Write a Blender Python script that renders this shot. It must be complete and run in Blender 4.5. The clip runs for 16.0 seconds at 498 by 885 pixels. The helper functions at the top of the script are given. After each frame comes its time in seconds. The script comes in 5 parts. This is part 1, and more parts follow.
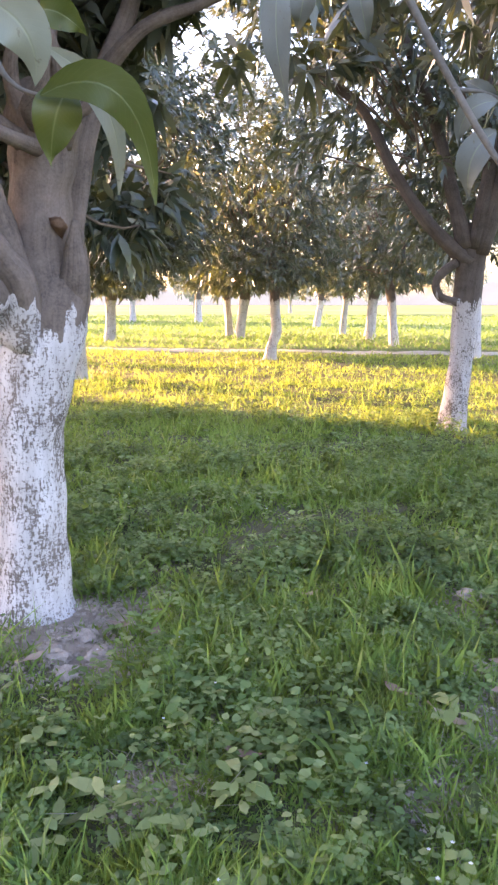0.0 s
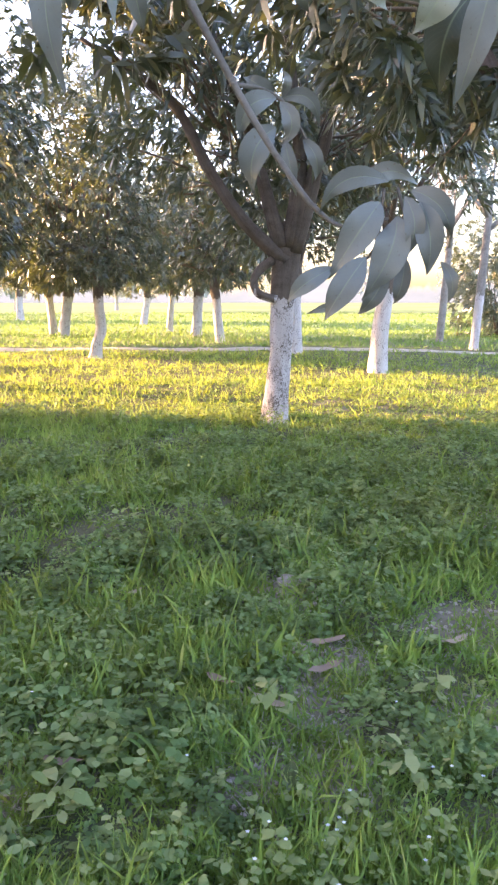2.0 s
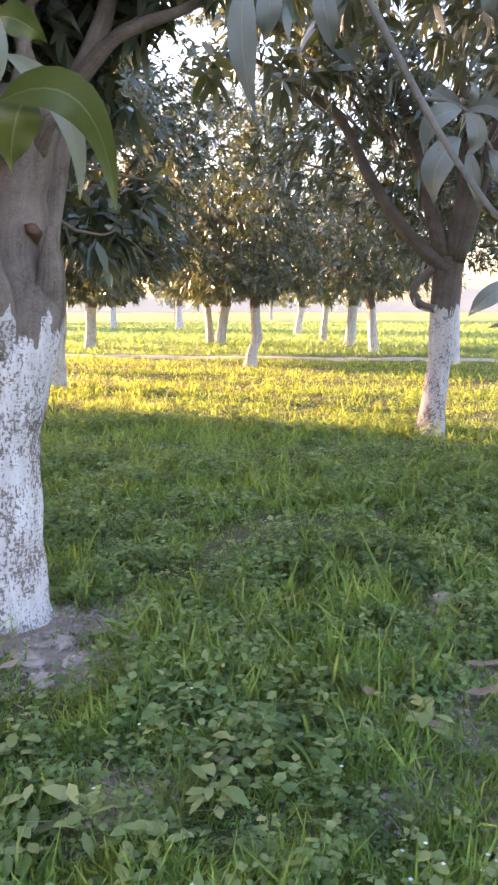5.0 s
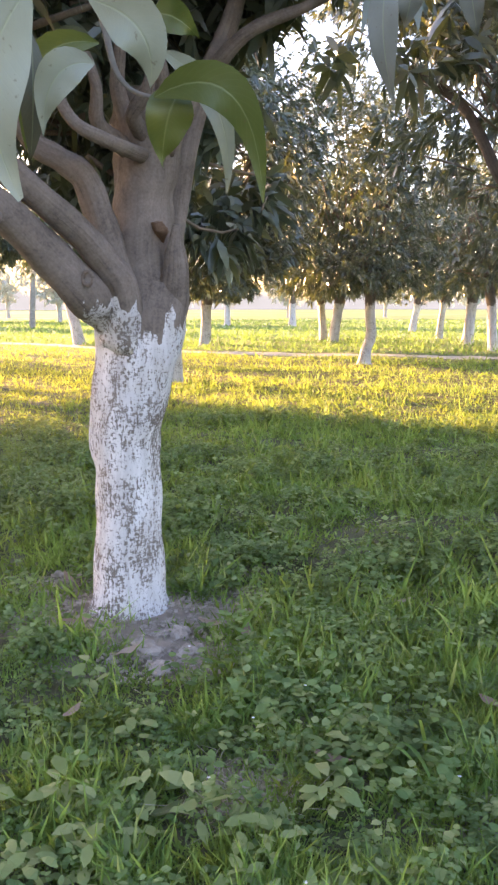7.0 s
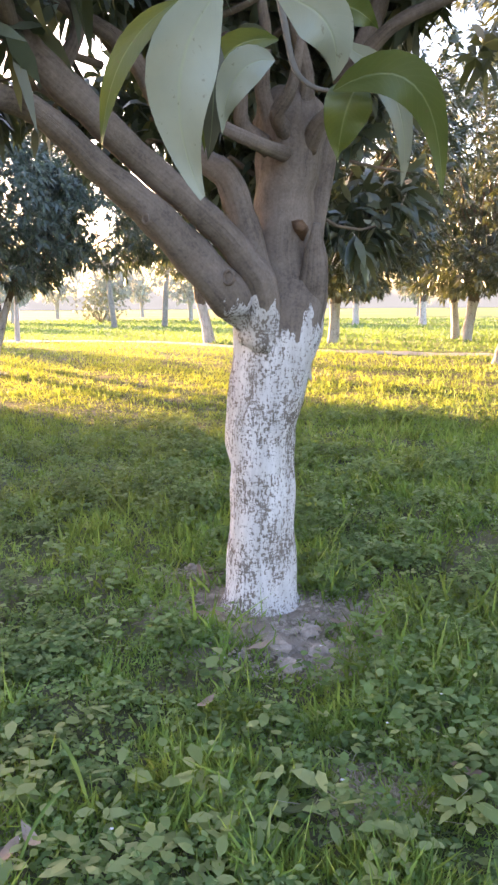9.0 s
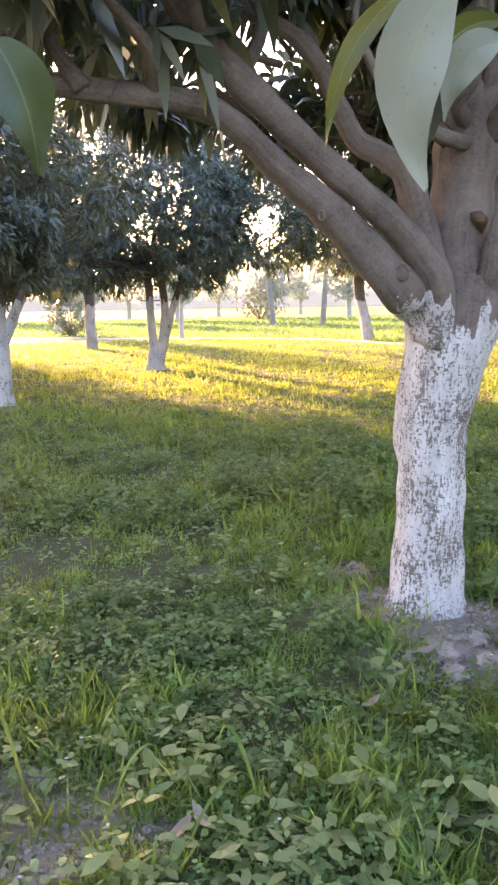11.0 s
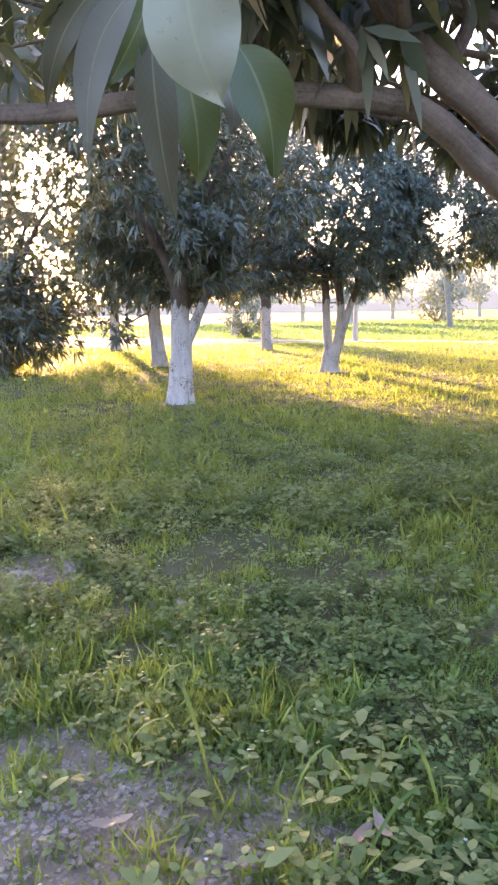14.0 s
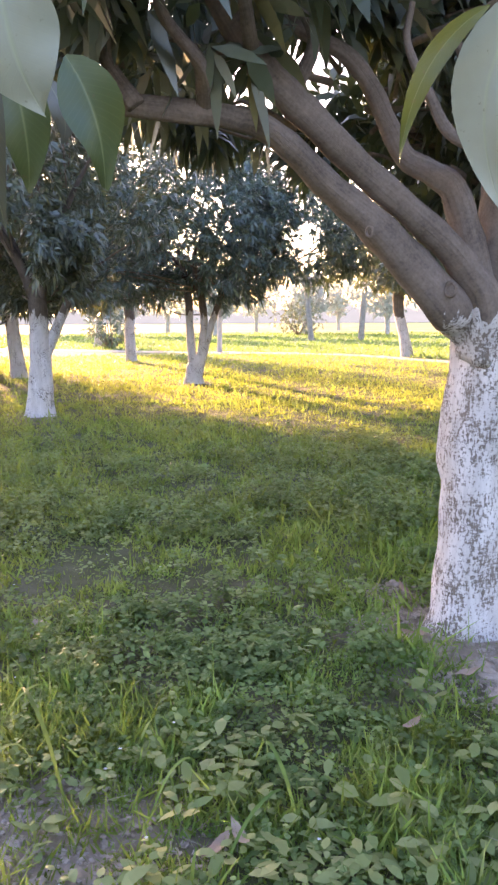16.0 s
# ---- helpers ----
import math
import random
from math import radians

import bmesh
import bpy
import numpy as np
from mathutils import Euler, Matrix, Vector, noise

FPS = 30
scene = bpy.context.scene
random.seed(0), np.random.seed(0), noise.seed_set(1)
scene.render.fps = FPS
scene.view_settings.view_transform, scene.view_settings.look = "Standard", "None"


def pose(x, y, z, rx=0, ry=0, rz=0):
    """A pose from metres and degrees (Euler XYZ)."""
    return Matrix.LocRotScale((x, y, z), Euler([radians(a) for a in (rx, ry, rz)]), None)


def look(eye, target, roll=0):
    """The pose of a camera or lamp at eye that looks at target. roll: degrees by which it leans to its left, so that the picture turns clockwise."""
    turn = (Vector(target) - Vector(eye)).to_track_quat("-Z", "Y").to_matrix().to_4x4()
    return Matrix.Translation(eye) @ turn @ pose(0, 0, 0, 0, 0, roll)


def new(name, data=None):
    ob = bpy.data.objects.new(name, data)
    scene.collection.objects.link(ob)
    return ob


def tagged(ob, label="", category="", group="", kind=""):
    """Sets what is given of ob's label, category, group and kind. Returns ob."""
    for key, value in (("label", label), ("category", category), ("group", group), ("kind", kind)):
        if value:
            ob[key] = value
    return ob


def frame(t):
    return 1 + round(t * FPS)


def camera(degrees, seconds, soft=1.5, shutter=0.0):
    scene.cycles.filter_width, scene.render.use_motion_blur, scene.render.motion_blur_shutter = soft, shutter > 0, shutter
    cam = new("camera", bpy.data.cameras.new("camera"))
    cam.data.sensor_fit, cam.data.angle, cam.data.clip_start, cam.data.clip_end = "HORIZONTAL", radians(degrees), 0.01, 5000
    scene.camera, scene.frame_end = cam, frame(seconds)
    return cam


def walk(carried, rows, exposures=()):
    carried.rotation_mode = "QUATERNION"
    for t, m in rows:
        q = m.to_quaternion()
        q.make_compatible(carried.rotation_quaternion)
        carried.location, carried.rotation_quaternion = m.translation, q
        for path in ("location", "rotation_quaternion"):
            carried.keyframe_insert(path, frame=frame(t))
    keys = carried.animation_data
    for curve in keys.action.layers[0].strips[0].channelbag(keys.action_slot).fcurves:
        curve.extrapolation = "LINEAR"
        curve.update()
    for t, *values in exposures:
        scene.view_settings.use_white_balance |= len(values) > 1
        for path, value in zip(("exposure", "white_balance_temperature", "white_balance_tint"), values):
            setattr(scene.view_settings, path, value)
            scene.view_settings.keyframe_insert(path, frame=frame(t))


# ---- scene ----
cam = camera(35.8, 16.0, soft=2.45)
PATH = [
    (0, (-0.021, 0.01, 1.363), (-0.021, 1.977, 1.002), 0.0),
    (0.5, (-0.004, 0.006, 1.362), (0.091, 1.969, 0.993), -0.4),
    (1, (0.011, 0.009, 1.359), (0.203, 1.963, 0.982), -0.1),
    (1.5, (0.029, 0.021, 1.349), (0.319, 1.964, 0.972), -0.1),
    (2, (0.049, 0.012, 1.352), (0.476, 1.931, 0.985), 0.0),
    (2.5, (0.06, 0.003, 1.354), (0.592, 1.899, 1.001), 0.7),
    (3, (0.063, -0.001, 1.355), (0.566, 1.903, 1.005), 0.5),
    (3.5, (0.052, -0.011, 1.362), (0.454, 1.919, 1.027), 0.1),
    (4, (0.032, -0.019, 1.368), (0.308, 1.933, 1.032), 0.0),
    (4.5, (0.013, -0.006, 1.363), (0.16, 1.959, 1.02), -0.0),
    (7, (-0.032, 0.007, 1.355), (-0.268, 1.962, 1.005), -0.1),
    (7.5, (-0.051, 0.012, 1.35), (-0.387, 1.952, 0.994), 0.0),
    (8, (-0.062, 0.012, 1.352), (-0.477, 1.936, 0.997), -0.1),
    (8.5, (-0.072, 0.014, 1.355), (-0.553, 1.924, 1.001), -0.2),
    (9, (-0.078, 0.007, 1.353), (-0.629, 1.898, 1.001), -0.4),
    (9.5, (-0.096, 0.006, 1.351), (-0.774, 1.853, 0.99), -0.8),
    (12, (-0.144, -0.02, 1.352), (-1.167, 1.664, 1.007), -1.1),
    (12.5, (-0.153, -0.022, 1.352), (-1.238, 1.622, 1.007), -1.4),
    (13, (-0.163, -0.029, 1.352), (-1.312, 1.571, 1.01), -1.4),
    (13.5, (-0.177, -0.038, 1.35), (-1.394, 1.512, 1.007), -0.9),
    (14, (-0.189, -0.044, 1.35), (-1.468, 1.455, 1.009), -1.1),
    (14.5, (-0.193, -0.045, 1.352), (-1.489, 1.44, 1.014), -1.4),
    (15, (-0.19, -0.045, 1.353), (-1.44, 1.483, 1.032), -1.1),
    (15.5, (-0.169, -0.04, 1.35), (-1.299, 1.578, 1.03), -0.7),
    (16, (-0.156, -0.024, 1.351), (-1.158, 1.678, 1.035), -0.3),
]
EXPOSURE = [(0, 3.25, 6580, 37), (2.5, 3.21, 6430, 34), (5, 3.09, 6620, 34), (9, 3.03, 6700, 31), (12.5, 3.05, 6680, 36), (14.5, 3.02, 6250, 38), (16, 3.03, 6500, 37)]
walk(cam, [(t, look(eye, target, roll)) for t, eye, target, roll in PATH], EXPOSURE)

# ---- world, sun and exposure ----
SUN_AZ, SUN_EL = 54.0, 8.6          # degrees to the left of +y, and above the horizon
world = bpy.data.worlds.new("world")
scene.world = world
world.use_nodes = True
wn = world.node_tree
sky = wn.nodes.new("ShaderNodeTexSky")
sky.sky_type, sky.sun_disc = "NISHITA", False
sky.sun_elevation, sky.sun_rotation = radians(SUN_EL), radians(-SUN_AZ)
sky.dust_density, sky.air_density, sky.ozone_density = 2.5, 1.0, 1.5
wn.links.new(sky.outputs[0], wn.nodes["Background"].inputs[0])
wn.nodes["Background"].inputs[1].default_value = 0.15
sun_data = bpy.data.lights.new("sun", "SUN")
sun_data.energy, sun_data.angle, sun_data.color = 4.7, radians(0.9), (1.0, 0.66, 0.29)
sun = new("sun", sun_data)
a, e = radians(SUN_AZ), radians(SUN_EL)
SUN_WAY = Vector((-math.sin(a) * math.cos(e), math.cos(a) * math.cos(e), math.sin(e)))
sun.matrix_world = look(SUN_WAY * 60, (0, 0, 0))


# ---- materials ----
class Nodes:
    """Short hand for building a node material."""

    def __init__(self, name):
        self.mat = bpy.data.materials.new(name)
        self.mat.use_nodes = True
        self.t = self.mat.node_tree
        self.t.nodes.clear()
        self.out = self.t.nodes.new("ShaderNodeOutputMaterial")

    def add(self, kind, **sockets):
        n = self.t.nodes.new(kind)
        for key, value in sockets.items():
            self.put(n, key.replace("_", " "), value)
        return n

    def put(self, n, key, value):
        socket = n.inputs[int(key)] if key.isdigit() else n.inputs[key]
        if isinstance(value, bpy.types.NodeSocket):
            self.t.links.new(value, socket)
        else:
            socket.default_value = value

    def ramp(self, fac, stops, mode="LINEAR"):
        n = self.t.nodes.new("ShaderNodeValToRGB")
        n.color_ramp.interpolation = mode
        while len(n.color_ramp.elements) < len(stops):
            n.color_ramp.elements.new(0.5)
        for el, (at, colour) in zip(n.color_ramp.elements, stops):
            el.position, el.color = at, (*colour, 1) if len(colour) == 3 else colour
        self.t.links.new(fac, n.inputs[0])
        return n.outputs[0]

    def noise(self, vector, scale, detail=4.0, rough=0.6):
        n = self.add("ShaderNodeTexNoise", Scale=scale, Detail=detail, Roughness=rough)
        self.t.links.new(vector, n.inputs["Vector"])
        return n.outputs["Fac"]

    def mapped(self, vector, scale):
        n = self.add("ShaderNodeMapping", Scale=scale)
        self.t.links.new(vector, n.inputs["Vector"])
        return n.outputs[0]

    def mix(self, fac, one, two, blend="MIX"):
        n = self.t.nodes.new("ShaderNodeMix")
        n.data_type, n.blend_type = "RGBA", blend
        for socket, value in ((n.inputs[0], fac), (n.inputs[6], one), (n.inputs[7], two)):
            if isinstance(value, bpy.types.NodeSocket):
                self.t.links.new(value, socket)
            else:
                socket.default_value = value if isinstance(value, float) else (*value, 1)
        return n.outputs[2]

    def math(self, op, one, two=0.0, clamp=False):
        n = self.t.nodes.new("ShaderNodeMath")
        n.operation, n.use_clamp = op, clamp
        for socket, value in zip(n.inputs, (one, two)):
            if isinstance(value, bpy.types.NodeSocket):
                self.t.links.new(value, socket)
            else:
                socket.default_value = value
        return n.outputs[0]

    def bump(self, height, strength, distance):
        return self.add("ShaderNodeBump", Strength=strength, Distance=distance, Height=height).outputs[0]

    def done(self, shader):
        self.t.links.new(shader, self.out.inputs[0])
        return self.mat


def bark_material(name, painted, height=1.3, dirt=(0.36, 0.32, 0.30), flaked=0.5, brown=(0.225, 0.18, 0.155), lime=0.80):
    """Grey-brown bark, with flaking whitewash up to a ragged edge where painted."""
    n = Nodes(name)
    co = n.add("ShaderNodeTexCoord").outputs["Object"]
    rand = n.add("ShaderNodeObjectInfo").outputs["Random"]
    uv = n.add("ShaderNodeSeparateXYZ", Vector=n.add("ShaderNodeTexCoord").outputs["UV"])
    turn = n.math("MULTIPLY", uv.outputs["X"], 2 * math.pi)
    round_limb = n.add("ShaderNodeCombineXYZ", X=n.math("COSINE", turn), Y=n.math("SINE", turn), Z=uv.outputs["Y"]).outputs[0]
    streaks = n.noise(n.mapped(round_limb, (4.5, 4.5, 3.0)), 1.0, 7.0, 0.6)
    creases = n.noise(n.mapped(round_limb, (5.0, 5.0, 2.6)), 1.0, 4.0, 0.6)
    long_grain = n.math("ADD", n.math("MULTIPLY", streaks, 0.6), n.math("MULTIPLY", n.noise(co, 16.0, 5.0), 0.4))
    wide = n.noise(co, 5.0, 4.0)
    fine = n.noise(co, 90.0, 3.0)
    dark = tuple(c * 0.55 for c in brown)
    pale = tuple(min(1, c * 1.45) for c in brown)
    bark = n.ramp(n.math("ADD", n.math("MULTIPLY", long_grain, 0.40), n.math("ADD", n.math("MULTIPLY", wide, 0.38), n.math("MULTIPLY", fine, 0.22))), [(0.38, dark), (0.49, brown), (0.62, pale)])
    bark = n.mix(n.ramp(creases, [(0.27, (0.6,) * 3), (0.36, (0,) * 3)]), bark, tuple(c * 0.32 for c in brown))
    height_map = n.math("ADD", n.math("MULTIPLY", long_grain, 0.6), n.math("ADD", n.math("MULTIPLY", fine, 0.2), n.math("MULTIPLY", n.ramp(creases, [(0.27, (0,) * 3), (0.38, (1,) * 3)]), 0.3)))
    if painted:
        z = n.add("ShaderNodeSeparateXYZ", Vector=co).outputs["Z"]
        edge = n.math("ADD", n.math("MULTIPLY", n.math("SUBTRACT", n.noise(n.mapped(co, (11, 11, 3.2)), 1.0, 4.0), 0.5), 0.55), n.math("MULTIPLY", n.math("SUBTRACT", rand, 0.5), 0.12))
        below = n.math("LESS_THAN", z, n.math("ADD", edge, height))
        # small upright flakes and short cracks across them, crowded in hand-wide patches
        upright = n.noise(n.mapped(co, (95, 95, 34)), 1.0, 6.0, 0.68)
        cracks = n.noise(n.mapped(co, (48, 48, 105)), 1.0, 5.0, 0.66)
        flakes = n.math("ADD", n.math("MULTIPLY", upright, 0.60), n.math("MULTIPLY", cracks, 0.40))
        patches = n.noise(n.mapped(co, (6.5, 6.5, 5.0)), 1.0, 3.0, 0.6)
        worn = n.math("ADD", n.math("MULTIPLY", flakes, 0.72), n.math("MULTIPLY", patches, 0.28))
        kept = n.ramp(worn, [(flaked - 0.018, (0, 0, 0)), (flaked + 0.016, (1, 1, 1))])
        smear = n.noise(n.mapped(co, (14, 14, 3)), 1.0, 4.0)
        white = n.mix(n.ramp(smear, [(0.35, (0.0,) * 3), (0.7, (1.0,) * 3)]), (lime, lime * 0.935, lime * 0.935), dirt)
        white = n.mix(0.4, white, (lime, lime * 0.935, lime * 0.935))
        under = n.mix(0.12, bark, (0.42, 0.39, 0.38))
        painted_skin = n.mix(kept, under, white)
        colour = n.mix(below, bark, painted_skin)
        height_map = n.math("ADD", height_map, n.math("MULTIPLY", n.math("MULTIPLY", kept, below), 0.35))
    else:
        colour = bark
    shader = n.add("ShaderNodeBsdfPrincipled", Base_Color=colour, Roughness=0.85, Normal=n.bump(height_map, 0.6, 0.012))
    shader.inputs["Specular IOR Level"].default_value = 0.2
    return n.done(shader.outputs[0])


def leaf_material(name, stops, through_colour, fac=0.3, gloss=0.42, veins=False, by_object=False, sheen=0.5, patchy=None):
    """Leaf skin: a sheen above, and light that passes through the blade."""
    n = Nodes(name)
    if by_object:
        rand = n.add("ShaderNodeObjectInfo").outputs["Random"]
    else:
        rand = n.add("ShaderNodeNewGeometry").outputs["Random Per Island"]
    colour = n.ramp(rand, stops)
    co = n.add("ShaderNodeTexCoord").outputs["Object"]
    colour = n.mix(n.math("MULTIPLY", n.noise(co, 38.0, 3.0), 0.35), colour, tuple(c * 0.5 for c in stops[0][1]))
    if patchy:
        # the turf is yellower in blotches, and more so towards the -x side
        west = n.math("MULTIPLY", n.math("DIVIDE", n.math("ADD", n.add("ShaderNodeSeparateXYZ", Vector=co).outputs["X"], 1.0), -2.5, True), 0.15)
        blotch = n.math("ADD", n.math("MULTIPLY", n.noise(co, 0.55, 3.0), 0.6), n.math("MULTIPLY", n.noise(co, 3.1, 3.0), 0.4))
        dry = n.ramp(n.math("ADD", blotch, west), [(0.525, (0,) * 3), (0.69, (0.62,) * 3)])
        colour = n.mix(dry, colour, patchy)
        # darker kinds of herb grow in hand-wide clumps among the paler ones
        kinds = n.ramp(n.noise(co, 4.2, 3.0, 0.6), [(0.39, (0.75,) * 3), (0.53, (0,) * 3)])
        colour = n.mix(kinds, colour, tuple(c * 0.6 for c in stops[0][1]))
        fresh = n.ramp(n.noise(co, 6.5, 3.0, 0.6), [(0.54, (0,) * 3), (0.66, (0.5,) * 3)])
        colour = n.mix(fresh, colour, tuple(min(1, c * 1.15) for c in stops[-2][1]))
    args = {}
    if veins:
        uv = n.add("ShaderNodeTexCoord").outputs["UV"]
        sep = n.add("ShaderNodeSeparateXYZ", Vector=uv)
        across = n.math("ABSOLUTE", n.math("SUBTRACT", sep.outputs["X"], 0.5))
        rib = n.math("SUBTRACT", 1.0, n.math("MULTIPLY", across, 26.0), True)
        side = n.math("FRACT", n.math("MULTIPLY", n.math("SUBTRACT", sep.outputs["Y"], n.math("MULTIPLY", across, 0.35)), 17.0))
        vein = n.math("MAXIMUM", rib, n.math("MULTIPLY", n.ramp(side, [(0.0, (1,) * 3), (0.12, (0,) * 3), (0.9, (0,) * 3), (1.0, (1,) * 3)]), 0.14))
        colour = n.mix(n.math("MULTIPLY", vein, 0.28), colour, (0.36, 0.42, 0.22))
        spots = n.ramp(n.noise(co, 130.0, 3.0), [(0.655, (0,) * 3), (0.71, (1,) * 3)])
        colour = n.mix(n.math("MULTIPLY", spots, 0.5), colour, (0.10, 0.07, 0.04))
        args["Normal"] = n.bump(n.math("SUBTRACT", 1.0, vein), 0.35, 0.001)
    skin = n.add("ShaderNodeBsdfPrincipled", Base_Color=colour, Roughness=gloss, **args)
    skin.inputs["Specular IOR Level"].default_value = sheen
    lit = n.add("ShaderNodeBsdfTranslucent", Color=n.mix(0.75, colour, through_colour))
    both = n.add("ShaderNodeMixShader", Fac=fac)
    n.t.links.new(skin.outputs[0], both.inputs[1])
    n.t.links.new(lit.outputs[0], both.inputs[2])
    return n.done(both.outputs[0])


def soil_material():
    """Bare grey-brown soil near the trees, going over into grass cover and then fields far off."""
    n = Nodes("ground_soil")
    co = n.add("ShaderNodeTexCoord").outputs["Object"]
    wide, mid, fine = n.noise(co, 0.35, 4.0), n.noise(co, 3.0, 5.0), n.noise(co, 45.0, 5.0, 0.7)
    soil = n.ramp(mid, [(0.3, (0.28, 0.215, 0.17)), (0.55, (0.42, 0.335, 0.275)), (0.75, (0.52, 0.43, 0.365))])
    soil = n.mix(n.math("MULTIPLY", fine, 0.4), soil, (0.17, 0.14, 0.115))
    mossy = n.ramp(n.math("ADD", n.math("MULTIPLY", mid, 0.5), n.math("MULTIPLY", wide, 0.5)), [(0.42, (1,) * 3), (0.60, (0.7,) * 3)])
    open_soil = n.add("ShaderNodeAttribute")
    open_soil.attribute_name = "bare"
    cover = n.math("MULTIPLY", mossy, n.math("SUBTRACT", 1.0, open_soil.outputs["Fac"], True))
    near = n.mix(cover, soil, n.mix(fine, (0.055, 0.070, 0.030), (0.115, 0.12, 0.055)))
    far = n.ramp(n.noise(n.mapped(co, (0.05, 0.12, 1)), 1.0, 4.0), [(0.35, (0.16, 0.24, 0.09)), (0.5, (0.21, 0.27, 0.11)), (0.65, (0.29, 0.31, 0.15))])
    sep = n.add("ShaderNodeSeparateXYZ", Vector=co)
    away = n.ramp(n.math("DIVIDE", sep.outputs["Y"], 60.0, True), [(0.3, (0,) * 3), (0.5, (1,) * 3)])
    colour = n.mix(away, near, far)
    shader = n.add("ShaderNodeBsdfPrincipled", Base_Color=colour, Roughness=0.95, Normal=n.bump(n.math("ADD", mid, n.math("MULTIPLY", fine, 0.5)), 0.8, 0.03))
    shader.inputs["Specular IOR Level"].default_value = 0.1
    return n.done(shader.outputs[0])


def plain_soil(name, one, two, scale):
    n = Nodes(name)
    co = n.add("ShaderNodeTexCoord").outputs["Object"]
    body, fine = n.noise(co, scale, 5.0, 0.65), n.noise(co, scale * 9, 4.0)
    colour = n.ramp(n.math("ADD", n.math("MULTIPLY", body, 0.65), n.math("MULTIPLY", fine, 0.35)), [(0.35, one), (0.65, two)])
    shader = n.add("ShaderNodeBsdfPrincipled", Base_Color=colour, Roughness=0.95, Normal=n.bump(n.math("ADD", body, fine), 0.7, 0.012))
    shader.inputs["Specular IOR Level"].default_value = 0.1
    return n.done(shader.outputs[0])


WHITE_BARK = bark_material("whitewashed_bark", True, 1.31, flaked=0.486, lime=0.75, brown=(0.195, 0.152, 0.128))
WORN_BARK = bark_material("worn_whitewashed_bark", True, 1.36, dirt=(0.36, 0.29, 0.28), flaked=0.475, lime=0.60, brown=(0.125, 0.10, 0.085))
CLEAN_BARK = bark_material("fresh_whitewashed_bark", True, 1.42, dirt=(0.40, 0.36, 0.33), flaked=0.455, lime=0.68, brown=(0.15, 0.12, 0.10))
PALE_BARK = bark_material("pale_grey_bark", False, brown=(0.30, 0.27, 0.24))
PALE_PAINTED = bark_material("pale_whitewashed_bark", True, 1.42, flaked=0.44, lime=0.68, brown=(0.30, 0.27, 0.24))
BARK = bark_material("bare_bark", False, brown=(0.22, 0.17, 0.13))
CROWN = leaf_material("mango_leaves", [(0.0, (0.046, 0.068, 0.048)), (0.45, (0.104, 0.132, 0.094)), (0.92, (0.175, 0.200, 0.135)), (1.0, (0.26, 0.23, 0.09))], (0.32, 0.35, 0.05), 0.13, 0.30, sheen=0.9)
# blue of the sky's sheen is put into this leaf colour
BLUE_CROWN = leaf_material("sky_tinted_mango_leaves", [(0.0, (0.075, 0.118, 0.105)), (0.7, (0.14, 0.198, 0.172)), (1.0, (0.20, 0.26, 0.16))], (0.20, 0.25, 0.04), 0.12, 0.3, sheen=0.7)
PALE_LEAF = leaf_material("grey_green_leaf_underside", [(0.0, (0.26, 0.285, 0.22)), (1.0, (0.32, 0.345, 0.275))], (0.28, 0.33, 0.18), 0.15, 0.45, True, True)
GREEN_LEAF = leaf_material("fresh_green_leaf", [(0.0, (0.060, 0.088, 0.020)), (1.0, (0.080, 0.112, 0.026))], (0.18, 0.22, 0.03), 0.26, 0.42, True, True)
DARK_LEAF = leaf_material("dark_leaf", [(0.0, (0.050, 0.060, 0.036)), (1.0, (0.078, 0.082, 0.055))], (0.12, 0.12, 0.04), 0.06, 0.5, True, True)
GREY_LEAF = leaf_material("dusty_leaf", [(0.0, (0.13, 0.142, 0.128)), (1.0, (0.20, 0.212, 0.192))], (0.2, 0.23, 0.16), 0.06, 0.5, True, True)
GRASS = leaf_material("grass_blades", [(0.0, (0.060, 0.150, 0.045)), (0.45, (0.145, 0.290, 0.078)), (0.85, (0.270, 0.430, 0.125)), (1.0, (0.42, 0.40, 0.20))], (0.46, 0.54, 0.06), 0.38, 0.55, sheen=0.2, patchy=(0.30, 0.265, 0.08))
WEED = leaf_material("weed_leaves", [(0.0, (0.075, 0.150, 0.060)), (0.6, (0.205, 0.315, 0.120)), (1.0, (0.38, 0.46, 0.21))], (0.40, 0.45, 0.06), 0.35, 0.55, sheen=0.2, patchy=(0.27, 0.27, 0.09))
BROAD_WEED = leaf_material("grey_green_weed_leaves", [(0.0, (0.19, 0.255, 0.095)), (0.6, (0.275, 0.335, 0.135)), (1.0, (0.37, 0.40, 0.18))], (0.40, 0.44, 0.12), 0.3, 0.55, sheen=0.25)
CROP = leaf_material("crop_leaves", [(0.0, (0.12, 0.21, 0.06)), (1.0, (0.18, 0.28, 0.09))], (0.32, 0.46, 0.08), 0.35, 0.6)
DEEP_LEAF = leaf_material("deep_green_leaf", [(0.0, (0.050, 0.085, 0.035)), (1.0, (0.065, 0.10, 0.04))], (0.12, 0.18, 0.04), 0.12, 0.4, True, True)
# paleness of distant haze is put into these leaf and bark colours
HAZY = leaf_material("haze_tinted_leaves", [(0.0, (0.42, 0.47, 0.45)), (1.0, (0.52, 0.57, 0.54))], (0.45, 0.48, 0.42), 0.12, 0.7)
HAZY_BARK = bark_material("haze_tinted_bark", False, brown=(0.42, 0.40, 0.37))
